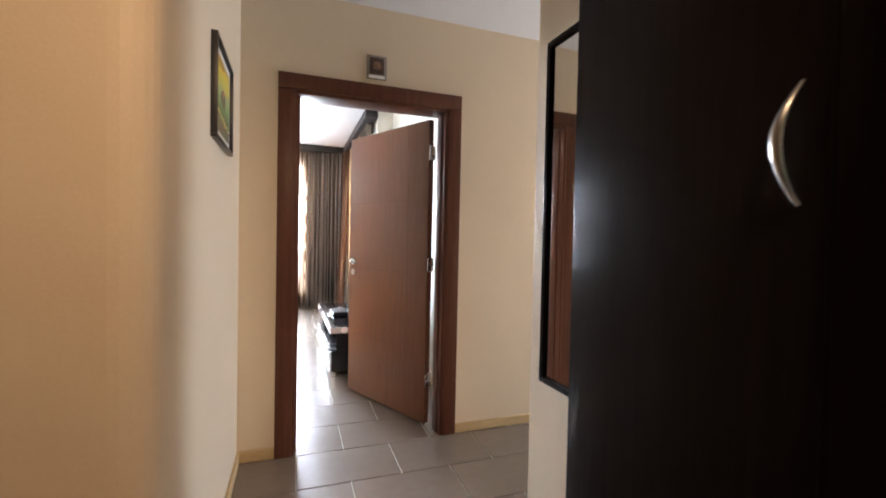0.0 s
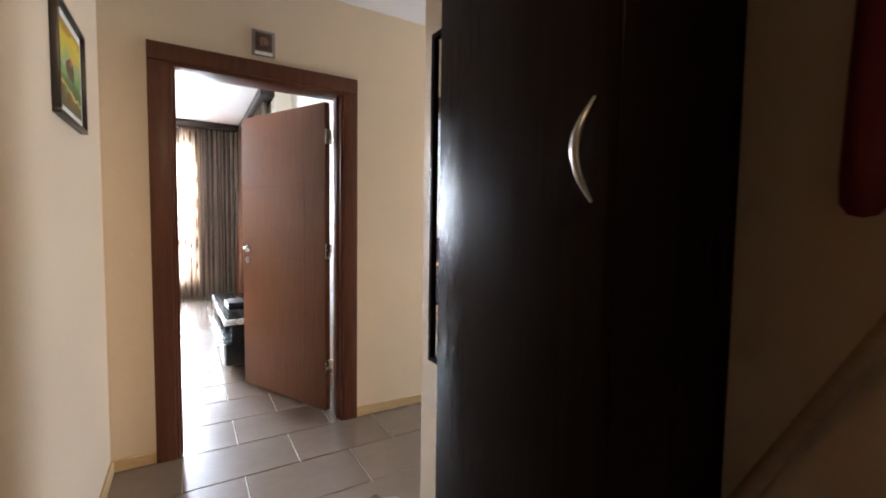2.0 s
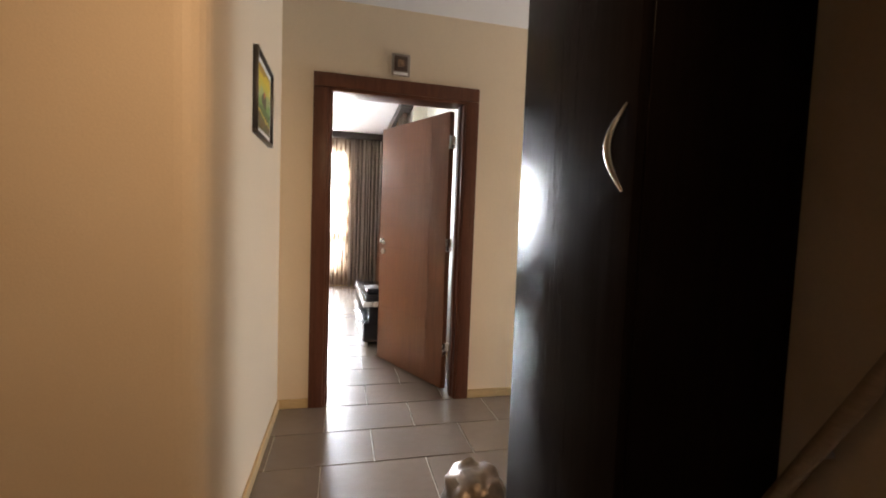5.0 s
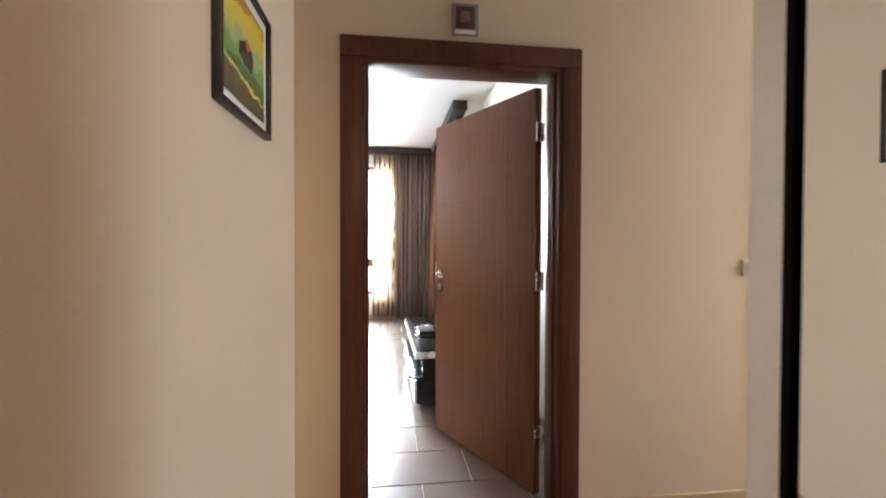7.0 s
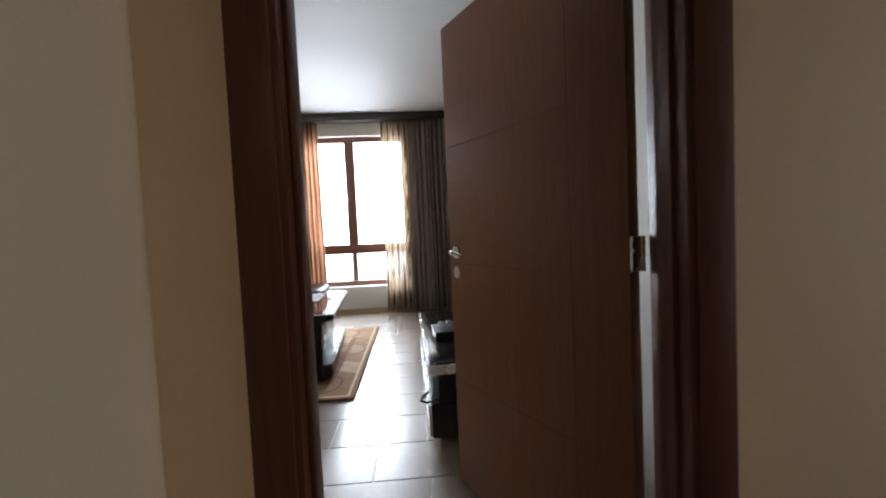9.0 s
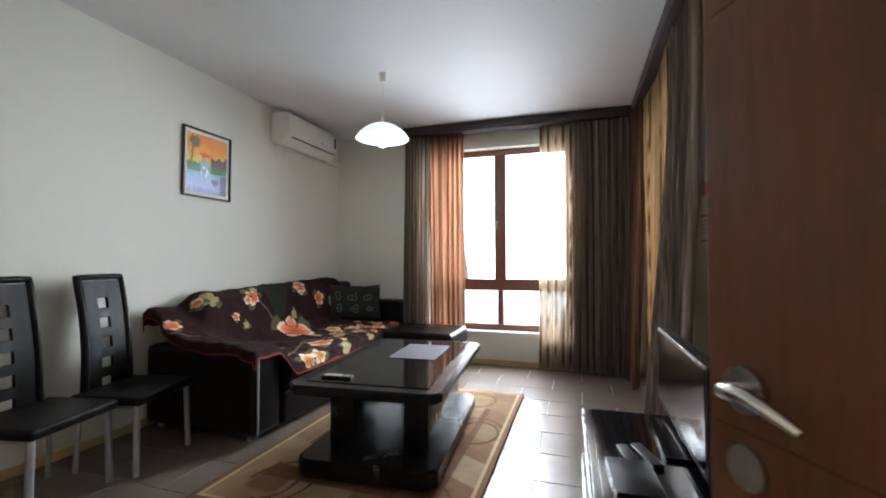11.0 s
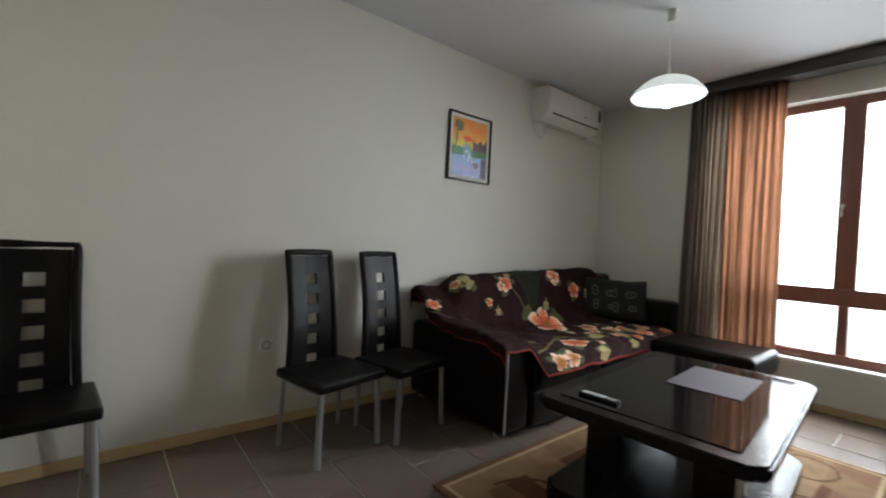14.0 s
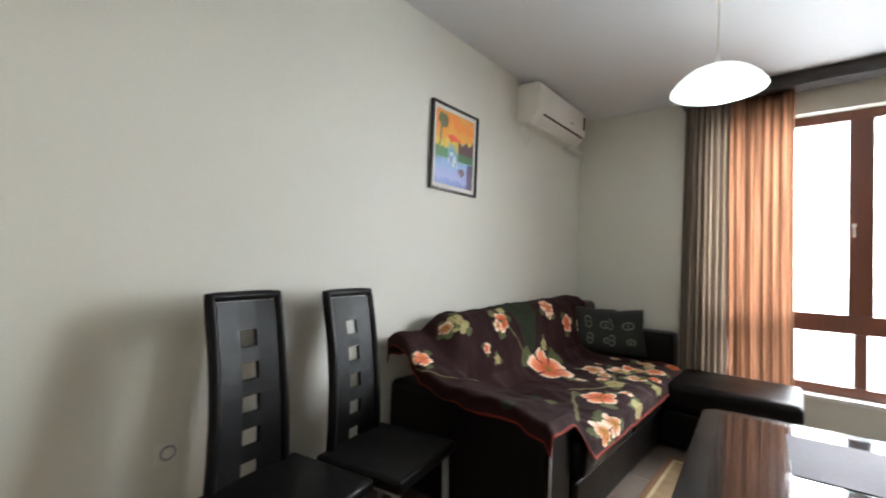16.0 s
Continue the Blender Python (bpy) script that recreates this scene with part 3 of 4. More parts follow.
def picture(where, turn, w, h, print_tint, label, border=0.028):
    """A framed print that hangs on a wall; its face looks along local -y."""
    ob = thing("framed_picture", where, label, "picture", turn)
    f = 0.014
    for r in ((-w / 2, w / 2, -0.022, 0, -h / 2, -h / 2 + f), (-w / 2, w / 2, -0.022, 0, h / 2 - f, h / 2), (-w / 2, -w / 2 + f, -0.022, 0, -h / 2 + f, h / 2 - f), (w / 2 - f, w / 2, -0.022, 0, -h / 2 + f, h / 2 - f)):
        part("frame_bar", box(bmesh.new(), *r, bevel=0.002), M_FRAME, ob)
    part("mount", boxes((-w / 2 + f, w / 2 - f, -0.008, -0.001, -h / 2 + f, h / 2 - f)), M_MAT, ob, "white mount")
    a, b = w / 2 - f - border, h / 2 - f - border
    s = sheet("print", 70, 100, lambda u, v: (-a + 2 * a * u, -0.0105, -b + 2 * b * v), print_tint, M_PAINTED, ob)
    tagged(s, "colourful painted landscape")
    return ob


picture((HALL_X, 3.165, 1.728), 90, 0.40, 0.36, meadow, "black framed green and yellow landscape on the hall wall")

sign = thing("wall_plaque", (1.028, DOOR_Y, 2.183), "small square brown plaque with a grey border", "plaque")
part("plate", box(bmesh.new(), -0.058, 0.058, -0.014, 0, -0.062, 0.072, 0.003), material("grey_plaque", (0.28, 0.24, 0.21), 0.5), sign)
part("inner_plate", box(bmesh.new(), -0.042, 0.042, -0.018, -0.012, -0.035, 0.058, 0.002), material("brown_plaque", (0.085, 0.05, 0.035), 0.45, vary=0.4, scale=40), sign)
part("motif", boxes((-0.020, 0.020, -0.021, -0.017, -0.010, 0.034)), material("plaque_motif", (0.22, 0.13, 0.08), 0.4, vary=0.4, scale=60), sign)
part("caption_strip", boxes((-0.045, 0.045, -0.016, -0.0135, -0.058, -0.042)), M_MAT, sign, "pale strip")


def switch(name, where, turn, label, socket=False):
    ob = thing(name, where, label, "socket" if socket else "light switch", turn)
    part("plate", box(bmesh.new(), -0.041, 0.041, -0.012, 0, -0.041, 0.041, 0.005), M_PLASTIC, ob)
    if socket:
        bm = bmesh.new()
        lathe(bm, [(0.028, 0.0), (0.026, 0.004), (0.020, 0.003), (0.019, -0.004), (0.0, -0.004)], (0, 0, 0), 24)
        bm.transform(Matrix.Translation((0, -0.0125, 0)) @ Matrix.Rotation(radians(90), 4, "X"))
        part("socket_well", bm, M_GREYPRINT, ob)
    else:
        part("rocker", box(bmesh.new(), -0.026, 0.026, -0.017, -0.011, -0.026, 0.026, 0.003), M_PLASTIC, ob)
    return ob


switch("light_switch", (2.405, DOOR_Y, 1.115), 0, "white light switch on the hall wall")

# mirror
mir = thing("wall_mirror", (1.500, 2.445, 1.318), "tall mirror in a slim dark frame", "mirror", -89)
mw, mh, mf = 0.27, 0.632, 0.022
for r in ((-mw, mw, -0.024, 0, -mh, -mh + mf), (-mw, mw, -0.024, 0, mh - mf, mh), (-mw, -mw + mf, -0.024, 0, -mh + mf, mh - mf), (mw - mf, mw, -0.024, 0, -mh + mf, mh - mf)):
    part("frame_bar", box(bmesh.new(), *r, bevel=0.003), M_WENGE, mir)
part("mirror_glass", boxes((-mw + mf, mw - mf, -0.012, -0.004, -mh + mf, mh - mf)), M_MIRROR, mir, "clear mirror glass", smooth=False)

# wardrobe
ward = thing("wardrobe", (0, 0, 0), "tall narrow wenge wardrobe with a closed door", "wardrobe")
wx0, wx1, wy0, wy1, wz = 1.150, 1.502, 1.640, 2.096, 2.15
for n, r in (("side_panel", (wx0 + 0.02, wx1, wy0, wy0 + 0.018, 0.0, wz)), ("side_panel", (wx0 + 0.02, wx1, wy1 - 0.018, wy1, 0.0, wz)), ("top_panel", (wx0 + 0.02, wx1, wy0 + 0.018, wy1 - 0.018, wz - 0.018, wz)), ("back_panel", (wx1 - 0.006, wx1, wy0 + 0.018, wy1 - 0.018, 0.06, wz - 0.018)), ("plinth", (wx0 + 0.04, wx0 + 0.056, wy0 + 0.018, wy1 - 0.018, 0, 0.07))):
    part(n, box(bmesh.new(), *r, bevel=0.0015, seg=1), M_WENGE, ward)
wdoor = part("door", box(bmesh.new(), wx0, wx0 + 0.018, wy0 + 0.002, wy1 - 0.002, 0.075, wz, 0.002), M_WENGE, ward)
h = bmesh.new()
arc = [(wx0 - 0.002, 1.665, 1.408)] + [(wx0 - 0.026 * math.sin(math.pi * k / 10) ** 1.15, 1.669 + 0.008 * math.sin(math.pi * k / 10), 1.408 - 0.0146 * k) for k in range(1, 10)] + [(wx0 - 0.002, 1.665, 1.262)]
tube(h, arc, [0.003, 0.0045, 0.006, 0.007, 0.0078, 0.008, 0.0078, 0.007, 0.006, 0.0045, 0.003], 10)
part("handle", h, M_STEEL, wdoor, "bowed satin nickel handle")

# entrance door in the entry wall
entr = tagged(thing("door_3", (1.505, 0.36, 0), "closed dark entrance door in the entry wall", "door"), kind="structure")
for n, q in (("casing", (-0.022, 0, 0, 0.08, 0, 2.0)), ("casing", (-0.022, 0, 0.92, 1.0, 0, 2.0)), ("casing", (-0.022, 0, 0, 1.0, 2.002, 2.08)), ("door_panel", (-0.010, 0, 0.082, 0.918, 0.01, 2.0))):
    part(n, box(bmesh.new(), *q, bevel=0.003), M_WENGE, entr)

# umbrella hanging on the entry wall
umb = thing("umbrella", (1.470, 1.466, 1.245), "folded red umbrella hanging on the entry wall", "umbrella")
bm = bmesh.new()
lathe(bm, [(0.0, 0.0), (0.016, 0.004), (0.026, 0.02), (0.028, 0.06), (0.025, 0.2), (0.018, 0.4), (0.013, 0.56), (0.0, 0.57)], (0, 0, 0), 14)
part("canopy", bm, M_RED, umb)
part("tip", rod(bmesh.new(), (0, 0, 0.56), (0, 0, 0.66), 0.006), M_STEEL, umb)
part("hook", tube(bmesh.new(), [(0, 0, 0.65), (0.0, 0.0, 0.70), (0.02, 0, 0.715), (0.04, 0, 0.70)], 0.006), M_STEEL, umb)

# sloping wooden rail on the entry wall
pole = thing("wall_rail", (0, 0, 0), "pale wooden rail sloping along the entry wall", "rail")
part("shaft", rod(bmesh.new(), (1.462, 1.63, 0.69), (1.462, 1.12, 1.73), 0.014), M_POLE, pole)
for y, z in ((1.56, 0.833), (1.18, 1.608)):
    part("bracket", rod(bmesh.new(), (1.462, y, z), (1.507, y, z), 0.007), M_STEEL, pole)

# foil bag on the hall floor
bag = bmesh.new()
bmesh.ops.create_icosphere(bag, subdivisions=4, radius=1.0)
for v in bag.verts:
    p = v.co.copy()
    k = 1 + 0.16 * noise.noise(p * 2.4) + 0.07 * noise.noise(p * 6)
    v.co = Vector((max(-0.85, min(0.85, p.x)) * 0.13 * k, max(-0.85, min(0.85, p.y)) * 0.14 * k, max(0, 0.11 + max(-0.8, min(0.8, p.z)) * 0.14 * k)))
bag.transform(Matrix.Translation((1.23, 2.58, 0)))
single("gift_bag", bag, M_FOIL, "crumpled silver-brown foil bag on the floor", "bag")

# trim ring made up for the added warm spot in the entry ceiling
el = thing("added_spot_ring", (0.80, 1.05, HALL_Z), "small trim ring added in the entry ceiling at the unseen warm spot", "lamp")
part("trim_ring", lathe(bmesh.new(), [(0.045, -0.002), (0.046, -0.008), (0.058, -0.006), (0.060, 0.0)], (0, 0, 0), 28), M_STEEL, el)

# ---- living room things ----
picture((LEFT_X, 6.865, 1.965), 90, 0.475, 0.555, sunset, "black framed orange sunset river landscape")

# air conditioner
ac = thing("air_conditioner", (LEFT_X, 8.075, 2.350), "white wall air conditioner unit near the ceiling", "air conditioner")
ac.scale = (1.0, 1.0, 1.09)
bm = bmesh.new()
prof = [(0, 0.02), (0.12, 0.0), (0.20, 0.055), (0.215, 0.10), (0.215, 0.25), (0.19, 0.285), (0.05, 0.29), (0, 0.29)]
ends = [[bm.verts.new((x, y, z)) for x, z in prof] for y in (-0.45, 0.42)]
for k in range(len(prof)):
    q = (k + 1) % len(prof)
    bm.faces.new((ends[0][k], ends[0][q], ends[1][q], ends[1][k]))
bm.faces.new(ends[0])
bm.faces.new(ends[1][::-1])
bmesh.ops.bevel(bm, geom=bm.edges[:], offset=0.008, segments=2, affect="EDGES")
part("housing", bm, M_PLASTIC, ac)
fl = box(bmesh.new(), -0.034, 0.034, -0.37, 0.37, -0.003, 0.003, 0.002)
fl.transform(Matrix.Translation((0.165, 0, 0.026)) @ Matrix.Rotation(radians(-35), 4, "Y"))
part("louvre", fl, M_PLASTIC, ac)
part("outlet_slot", boxes((0.198, 0.2125, -0.375, 0.375, 0.056, 0.064)), M_DIRTYGREY, ac, "dark outlet slot")
part("badge", boxes((0.2145, 0.217, 0.10, 0.15, 0.115, 0.128)), M_GREYPRINT, ac, "small dark badge")
part("side_cover", boxes((0.2140, 0.2175, 0.365, 0.402, 0.125, 0.235)), M_DIRTYGREY, ac, "dark end vent")
cab = tube(bmesh.new(), [(0.03, -0.385, 0.04), (0.022, -0.405, -0.03), (0.02, -0.36, -0.085), (0.02, -0.30, -0.115), (0.02, -0.26, -0.09), (0.02, -0.25, -0.02), (0.03, -0.25, 0.03)], 0.006)
part("cable", cab, M_PLASTIC, ac, "white drooping cable")
part("pipe_cover", boxes((0.0, 0.06, 0.425, 0.74, 0.0, 0.045), bevel=0.005), M_PLASTIC, ac, "white pipe cover")

# pendant lamp
pl = thing("pendant_lamp", (-0.67, 7.27, ROOM_Z), "lit white glass pendant lamp on a thin cord", "lamp")
part("canopy", lathe(bmesh.new(), [(0.0, -0.075), (0.022, -0.075), (0.026, -0.07), (0.032, 0.0)], (0, 0, 0), 24), M_PLASTIC, pl)
part("cord", rod(bmesh.new(), (0, 0, -0.07), (0, 0, -0.36), 0.004, 8), M_PLASTIC, pl)
part("lamp_holder", lathe(bmesh.new(), [(0.004, -0.35), (0.009, -0.365), (0.013, -0.40), (0.017, -0.43), (0.0, -0.43)], (0, 0, 0), 20), M_PLASTIC, pl)
shade = part("shade", lathe(bmesh.new(), [(0.014, -0.418), (0.05, -0.423), (0.09, -0.435), (0.128, -0.453), (0.163, -0.478), (0.192, -0.507), (0.211, -0.535), (0.217, -0.547), (0.209, -0.545), (0.188, -0.513), (0.160, -0.485), (0.125, -0.461), (0.088, -0.443), (0.05, -0.431), (0.014, -0.426)], (0, 0, 0), 56), M_SHADE, pl, "opal white glass shade")
shade.visible_shadow = True
bulb = part("bulb", lathe(bmesh.new(), [(0.016, -0.43), (0.022, -0.46), (0.034, -0.51), (0.040, -0.555), (0.036, -0.59), (0.022, -0.612), (0.0, -0.62)], (0, 0, 0), 24), M_BULB, pl, "bright bulb")
bulb.visible_shadow = False

switch("wall_socket", (LEFT_X, 5.29, 0.50), 90, "white wall socket behind the chairs", True)


# chairs
def dining_chair(where, turn, label):
    """A tall-backed chair, seat centre at the origin, facing local +x."""
    ob = thing("dining_chair", where, label, "chair", turn, "dining chairs along the wall")
    ob.scale = (1.04, 1.04, 0.985)
    seat = box(bmesh.new(), -0.20, 0.20, -0.215, 0.215, 0.385, 0.437, 0.018, 3)
    part("seat", seat, M_BLACK, ob)
    back = bmesh.new()
    nu, nv, hw = 10, 26, 0.139

    def at(u, v):
        z = 0.40 + 0.690 * v
        bow = -0.180 + 0.022 * math.sin(math.pi * v) - 0.075 * v
        half = hw + 0.012 * (1 - v) - 0.006 * math.sin(math.pi * v)
        return Vector((bow + 0.012 * (1 - (2 * u - 1) ** 2) * -1, half * (2 * u - 1), z))
    # padded rim along both sides and the top, thin panel between
    rim = [at(0, k / 24) for k in range(25)] + [at(k / 8, 1.0) for k in range(1, 8)] + [at(1, 1 - k / 24) for k in range(25)]
    tube(back, rim, 0.019, 10)
    part("back_rim", back, M_BLACK, ob, "padded black rim")
    holes = [0.032 + 0.173 * k for k in range(5)]
    pan = bmesh.new()
    vs = sorted({0.02, 0.97, *[h for h in holes], *[h + 0.092 for h in holes]})
    us = [0.07, 0.375, 0.625, 0.93]
    grid = [[[pan.verts.new(at(u, v) + Vector((off, 0, 0))) for u in us] for v in vs] for off in (-0.009, 0.009)]
    for j in range(len(vs) - 1):
        for i in range(3):
            cut = i == 1 and any(abs(vs[j] - h) < 1e-6 for h in holes)
            f, g = grid[0], grid[1]
            if not cut:
                pan.faces.new((f[j][i], f[j][i + 1], f[j + 1][i + 1], f[j + 1][i]))
                pan.faces.new((g[j][i], g[j + 1][i], g[j + 1][i + 1], g[j][i + 1]))
            else:
                for (a, b) in (((j, 1), (j, 2)), ((j, 2), (j + 1, 2)), ((j + 1, 2), (j + 1, 1)), ((j + 1, 1), (j, 1))):
                    pan.faces.new((f[a[0]][a[1]], f[b[0]][b[1]], g[b[0]][b[1]], g[a[0]][a[1]]))
    part("back_panel", pan, M_BLACK, ob, "black panel with five square cut-outs", smooth=False)
    for sx, sy in ((1, 1), (1, -1), (-1, 1), (-1, -1)):
        leg = rod(bmesh.new(), (0.175 * sx, 0.195 * sy, 0.0), (0.165 * sx, 0.185 * sy, 0.386), 0.0125 if sx < 0 else 0.016, 14)
        part("leg", leg, M_GREYMETAL, ob, "grey metal leg")
    for sy in (1, -1):
        part("side_rail", box(bmesh.new(), -0.17, 0.17, 0.18 * sy - 0.01, 0.18 * sy + 0.01, 0.364, 0.384, 0.003), M_GREYMETAL, ob)
    return ob


dining_chair((-1.665, 6.005, 0), 12, "black tall-backed dining chair next to the sofa")
dining_chair((-1.665, 5.530, 0), 12, "black tall-backed dining chair in front of the socket")
dining_chair((-1.815, 4.285, 0), 4, "black tall-backed dining chair standing apart")

# sofa
sofa = thing("corner_sofa", (0, 0, 0), "black leather corner sofa with a chaise end", "sofa")
SX = LEFT_X + 0.03
for n, r, b in (("arm", (SX, -1.10, 6.345, 6.60, 0.04, 0.585), 0.05), ("base", (SX, -1.08, 6.602, 8.70, 0.05, 0.27), 0.02), ("seat_cushion", (-1.86, -1.055, 6.605, 7.35, 0.272, 0.455), 0.05), ("seat_cushion", (-1.86, -1.055, 7.355, 8.03, 0.272, 0.455), 0.05), ("backrest", (SX, -1.84, 6.62, 7.62, 0.30, 0.885), 0.07), ("backrest", (SX, -1.84, 7.63, 8.84, 0.30, 0.925), 0.07), ("far_arm", (SX + 0.22, -1.13, 8.62, 8.86, 0.05, 0.72), 0.06), ("chaise_base", (-1.075, -0.34, 8.04, 8.64, 0.05, 0.27), 0.02), ("chaise_cushion", (-1.83, -1.06, 8.035, 8.615, 0.275, 0.462), 0.05), ("chaise_cushion", (-1.055, -0.31, 8.035, 8.67, 0.275, 0.465), 0.055)):
    part(n, box(bmesh.new(), *r, bevel=b, seg=4), M_SOFA, sofa)
for x, y in ((-1.2, 6.42), (-1.98, 6.42), (-1.98, 8.6), (-0.42, 8.08), (-0.42, 8.58)):
    part("foot", rod(bmesh.new(), (x, y, 0), (x, y, 0.055), 0.022, 12), M_STEEL, sofa, "metal foot")
part("arm_trim", box(bmesh.new(), -1.102, -1.092, 6.36, 6.372, 0.05, 0.55, 0.002), M_GREYMETAL, sofa, "grey seam strip")

# flowered blanket
FLOWERS = [(0.55, 0.51, 0.165, 0), (0.20, 0.22, 0.070, 2), (0.38, 0.25, 0.075, 0), (0.67, 0.23, 0.075, 0), (0.79, 0.33, 0.070, 0), (0.90, 0.36, 0.065, 0), (0.69, 0.64, 0.085, 1), (0.76, 0.73, 0.080, 1), (0.70, 0.84, 0.075, 1), (0.84, 0.86, 0.070, 0),
           (0.93, 0.78, 0.070, 1), (0.97, 0.90, 0.055, 0), (0.43, 0.82, 0.100, 0), (0.255, 0.94, 0.075, 1), (0.315, 0.94, 0.070, 1), (0.48, 0.95, 0.060, 2), (0.26, 0.68, 0.090, 0), (0.06, 0.30, 0.060, 0), (0.58, 0.80, 0.060, 2)]
BL, BW = 2.30, 1.55
_rnd = random.Random(12)
FLOWERS += [(0.50 + 0.46 * _rnd.random(), 0.58 + 0.36 * _rnd.random(), _rnd.uniform(0.030, 0.052), _rnd.choice((0, 1, 1, 2))) for _ in range(16)]
FLOWERS += [(0.16 + 0.70 * _rnd.random(), 0.14 + 0.26 * _rnd.random(), _rnd.uniform(0.026, 0.040), _rnd.choice((0, 1, 2))) for _ in range(9)]


def blanket_tint(u, v):
    y, s = u * BL, v * BW
    j = noise.noise(Vector((y * 7, s * 7, 1.0)))
    c = (0.024, 0.0080, 0.0085)
    if noise.noise(Vector((y * 2.1, s * 2.1, 6.0))) > 0.46:
        c = (0.022, 0.028, 0.016)
    for a, b, x in ((0.9, 0.35, 0.0), (0.35, 0.6, 1.0), (1.3, 0.9, 2.0), (0.7, 1.2, 3.0)):
        d = abs((s - b) - 0.35 * math.sin((y - a) * 3 + x) - 0.5 * (y - a))
        if d < 0.011 and abs(y - a) < 0.30:
            c = (0.16, 0.14, 0.07)
    for k, (fu, fv, r, kind) in enumerate(FLOWERS):
        r *= 1.08
        dy, ds = y - fu * BL, s - fv * BW
        d = math.hypot(dy, ds)
        if d > 1.55 * r:
            continue
        ang = math.atan2(ds, dy) + k
        leafy = r * (1.15 + 0.35 * math.cos(3 * ang + 1.0))
        if d < leafy and math.cos(3 * ang + 1.0) > 0.55:
            c = (0.09, 0.105, 0.045)
        petal = r * (0.66 + 0.34 * abs(math.cos(2.5 * ang)) ** 0.7 + 0.16 * j)
        if d < petal:
            k2 = d / petal
            if kind == 2:
                c = (0.34, 0.30, 0.14)
            else:
                inner, outer = ((0.62, 0.12, 0.05), (0.85, 0.34, 0.20)) if kind == 0 else ((0.50, 0.20, 0.06), (0.88, 0.62, 0.46))
                c = lerp(inner, outer, smooth(0.25, 0.95, k2 + 0.6 * j))
                if k2 + 0.25 * j > 0.84:
                    c = (0.86, 0.66, 0.50)
                if abs(math.cos(2.5 * ang)) < 0.20 and k2 > 0.35:
                    c = (0.22, 0.03, 0.02)
            if d < r * 0.17:
                c = (0.30, 0.16, 0.03)
    edge = min(u * BL, (1 - u) * BL, v * BW, (1 - v) * BW)
    if edge < 0.016:
        c = (0.20, 0.030, 0.018)
    return c


def along(path, k):
    """The point at share k of a polyline's length."""
    lens = [math.dist(a, b) for a, b in zip(path, path[1:])]
    want = k * sum(lens)
    for a, b, q in zip(path, path[1:], lens):
        if want <= q:
            return lerp(a, b, want / q)
        want -= q
    return path[-1]


SEAT_LINE = [(-2.035, 0.74), (-2.03, 0.86), (-1.99, 0.895), (-1.90, 0.895), (-1.83, 0.85), (-1.79, 0.70), (-1.75, 0.54), (-1.66, 0.485), (-1.40, 0.478), (-1.12, 0.475), (-1.035, 0.445), (-1.025, 0.36)]
ARM_LINE = [(-2.04, 0.70), (-2.035, 0.80), (-1.99, 0.83), (-1.92, 0.80), (-1.86, 0.74), (-1.78, 0.665), (-1.66, 0.630), (-1.50, 0.620), (-1.35, 0.616), (-1.20, 0.606), (-1.095, 0.592), (-1.07, 0.535)]


def blanket_place(u, v):
    s = u * BL
    drop = max(0.0, 0.10 - s)
    y = 6.335 + max(0.0, s - 0.10)
    k = smooth(6.52, 6.68, y)
    a, b = along(ARM_LINE, v), along(SEAT_LINE, v)
    x, z = lerp(a, b, k)
    z += (0.015 + 0.05 * smooth(6.6, 8.5, y)) * k * (1 - smooth(0.30, 0.62, v))
    n1 = noise.noise(Vector((s * 5, v * 7, 0))) + 0.5 * noise.noise(Vector((s * 13, v * 15, 4))) + 0.9 * (0.5 - abs(noise.noise(Vector((s * 3.1 + v * 2.2, v * 2.4 - s, 9))))) - 0.3
    return (x + 0.008 * n1, y - (0.018 if drop else 0) + 0.010 * n1 * (1 if drop else 0.3), z + 0.010 + 0.019 * max(-0.3, n1) - drop * (0.55 + 0.15 * v))


bl = sheet("blanket", 260, 220, blanket_place, blanket_tint, M_WOOL, None, 0.006)
tagged(bl, "dark brown plush blanket with orange flowers over the sofa", "blanket")


# pillow
def pillow_tint(u, v):
    c = (0.010, 0.012, 0.010)
    for a, b, r in ((0.3, 0.66, 0.10), (0.34, 0.30, 0.09), (0.68, 0.62, 0.11), (0.72, 0.27, 0.08)):
        d = math.hypot(u - a, (v - b) * 0.8)
        ang = math.atan2(v - b, u - a)
        if abs(d - r * (0.75 + 0.25 * math.cos(ang * 2 + a * 9))) < 0.013 or d < 0.018:
            c = (0.11, 0.12, 0.10)
    return c


def pillow(where, m, label):
    ob = thing("pillow", where, label, "pillow")
    ob.matrix_basis = Matrix.Translation(where) @ m
    for side in (1, -1):
        def place(u, v):
            a, b = 2 * u - 1, 2 * v - 1
            puff = 0.075 * (max(0, 1 - a ** 4) * max(0, 1 - b ** 4)) ** 0.6
            pinch = 1 - 0.06 * (1 - abs(a * b))
            return (0.21 * a * pinch, -side * puff, 0.20 * b * pinch)
        s = sheet("front" if side > 0 else "back", 60, 60, place, pillow_tint, M_PILLOW, ob)
    return ob


pillow((-1.70, 8.40, 0.70), pose(0, 0, 0, -14, 4, 44), "dark green pillow with grey scrolls on the sofa")
pillow((-1.53, 8.52, 0.69), pose(0, 0, 0, -14, -3, 24), "dark green pillow leaning in the sofa corner")


# rug
RX0, RX1, RY0, RY1 = -0.985, 0.395, 5.75, 7.88


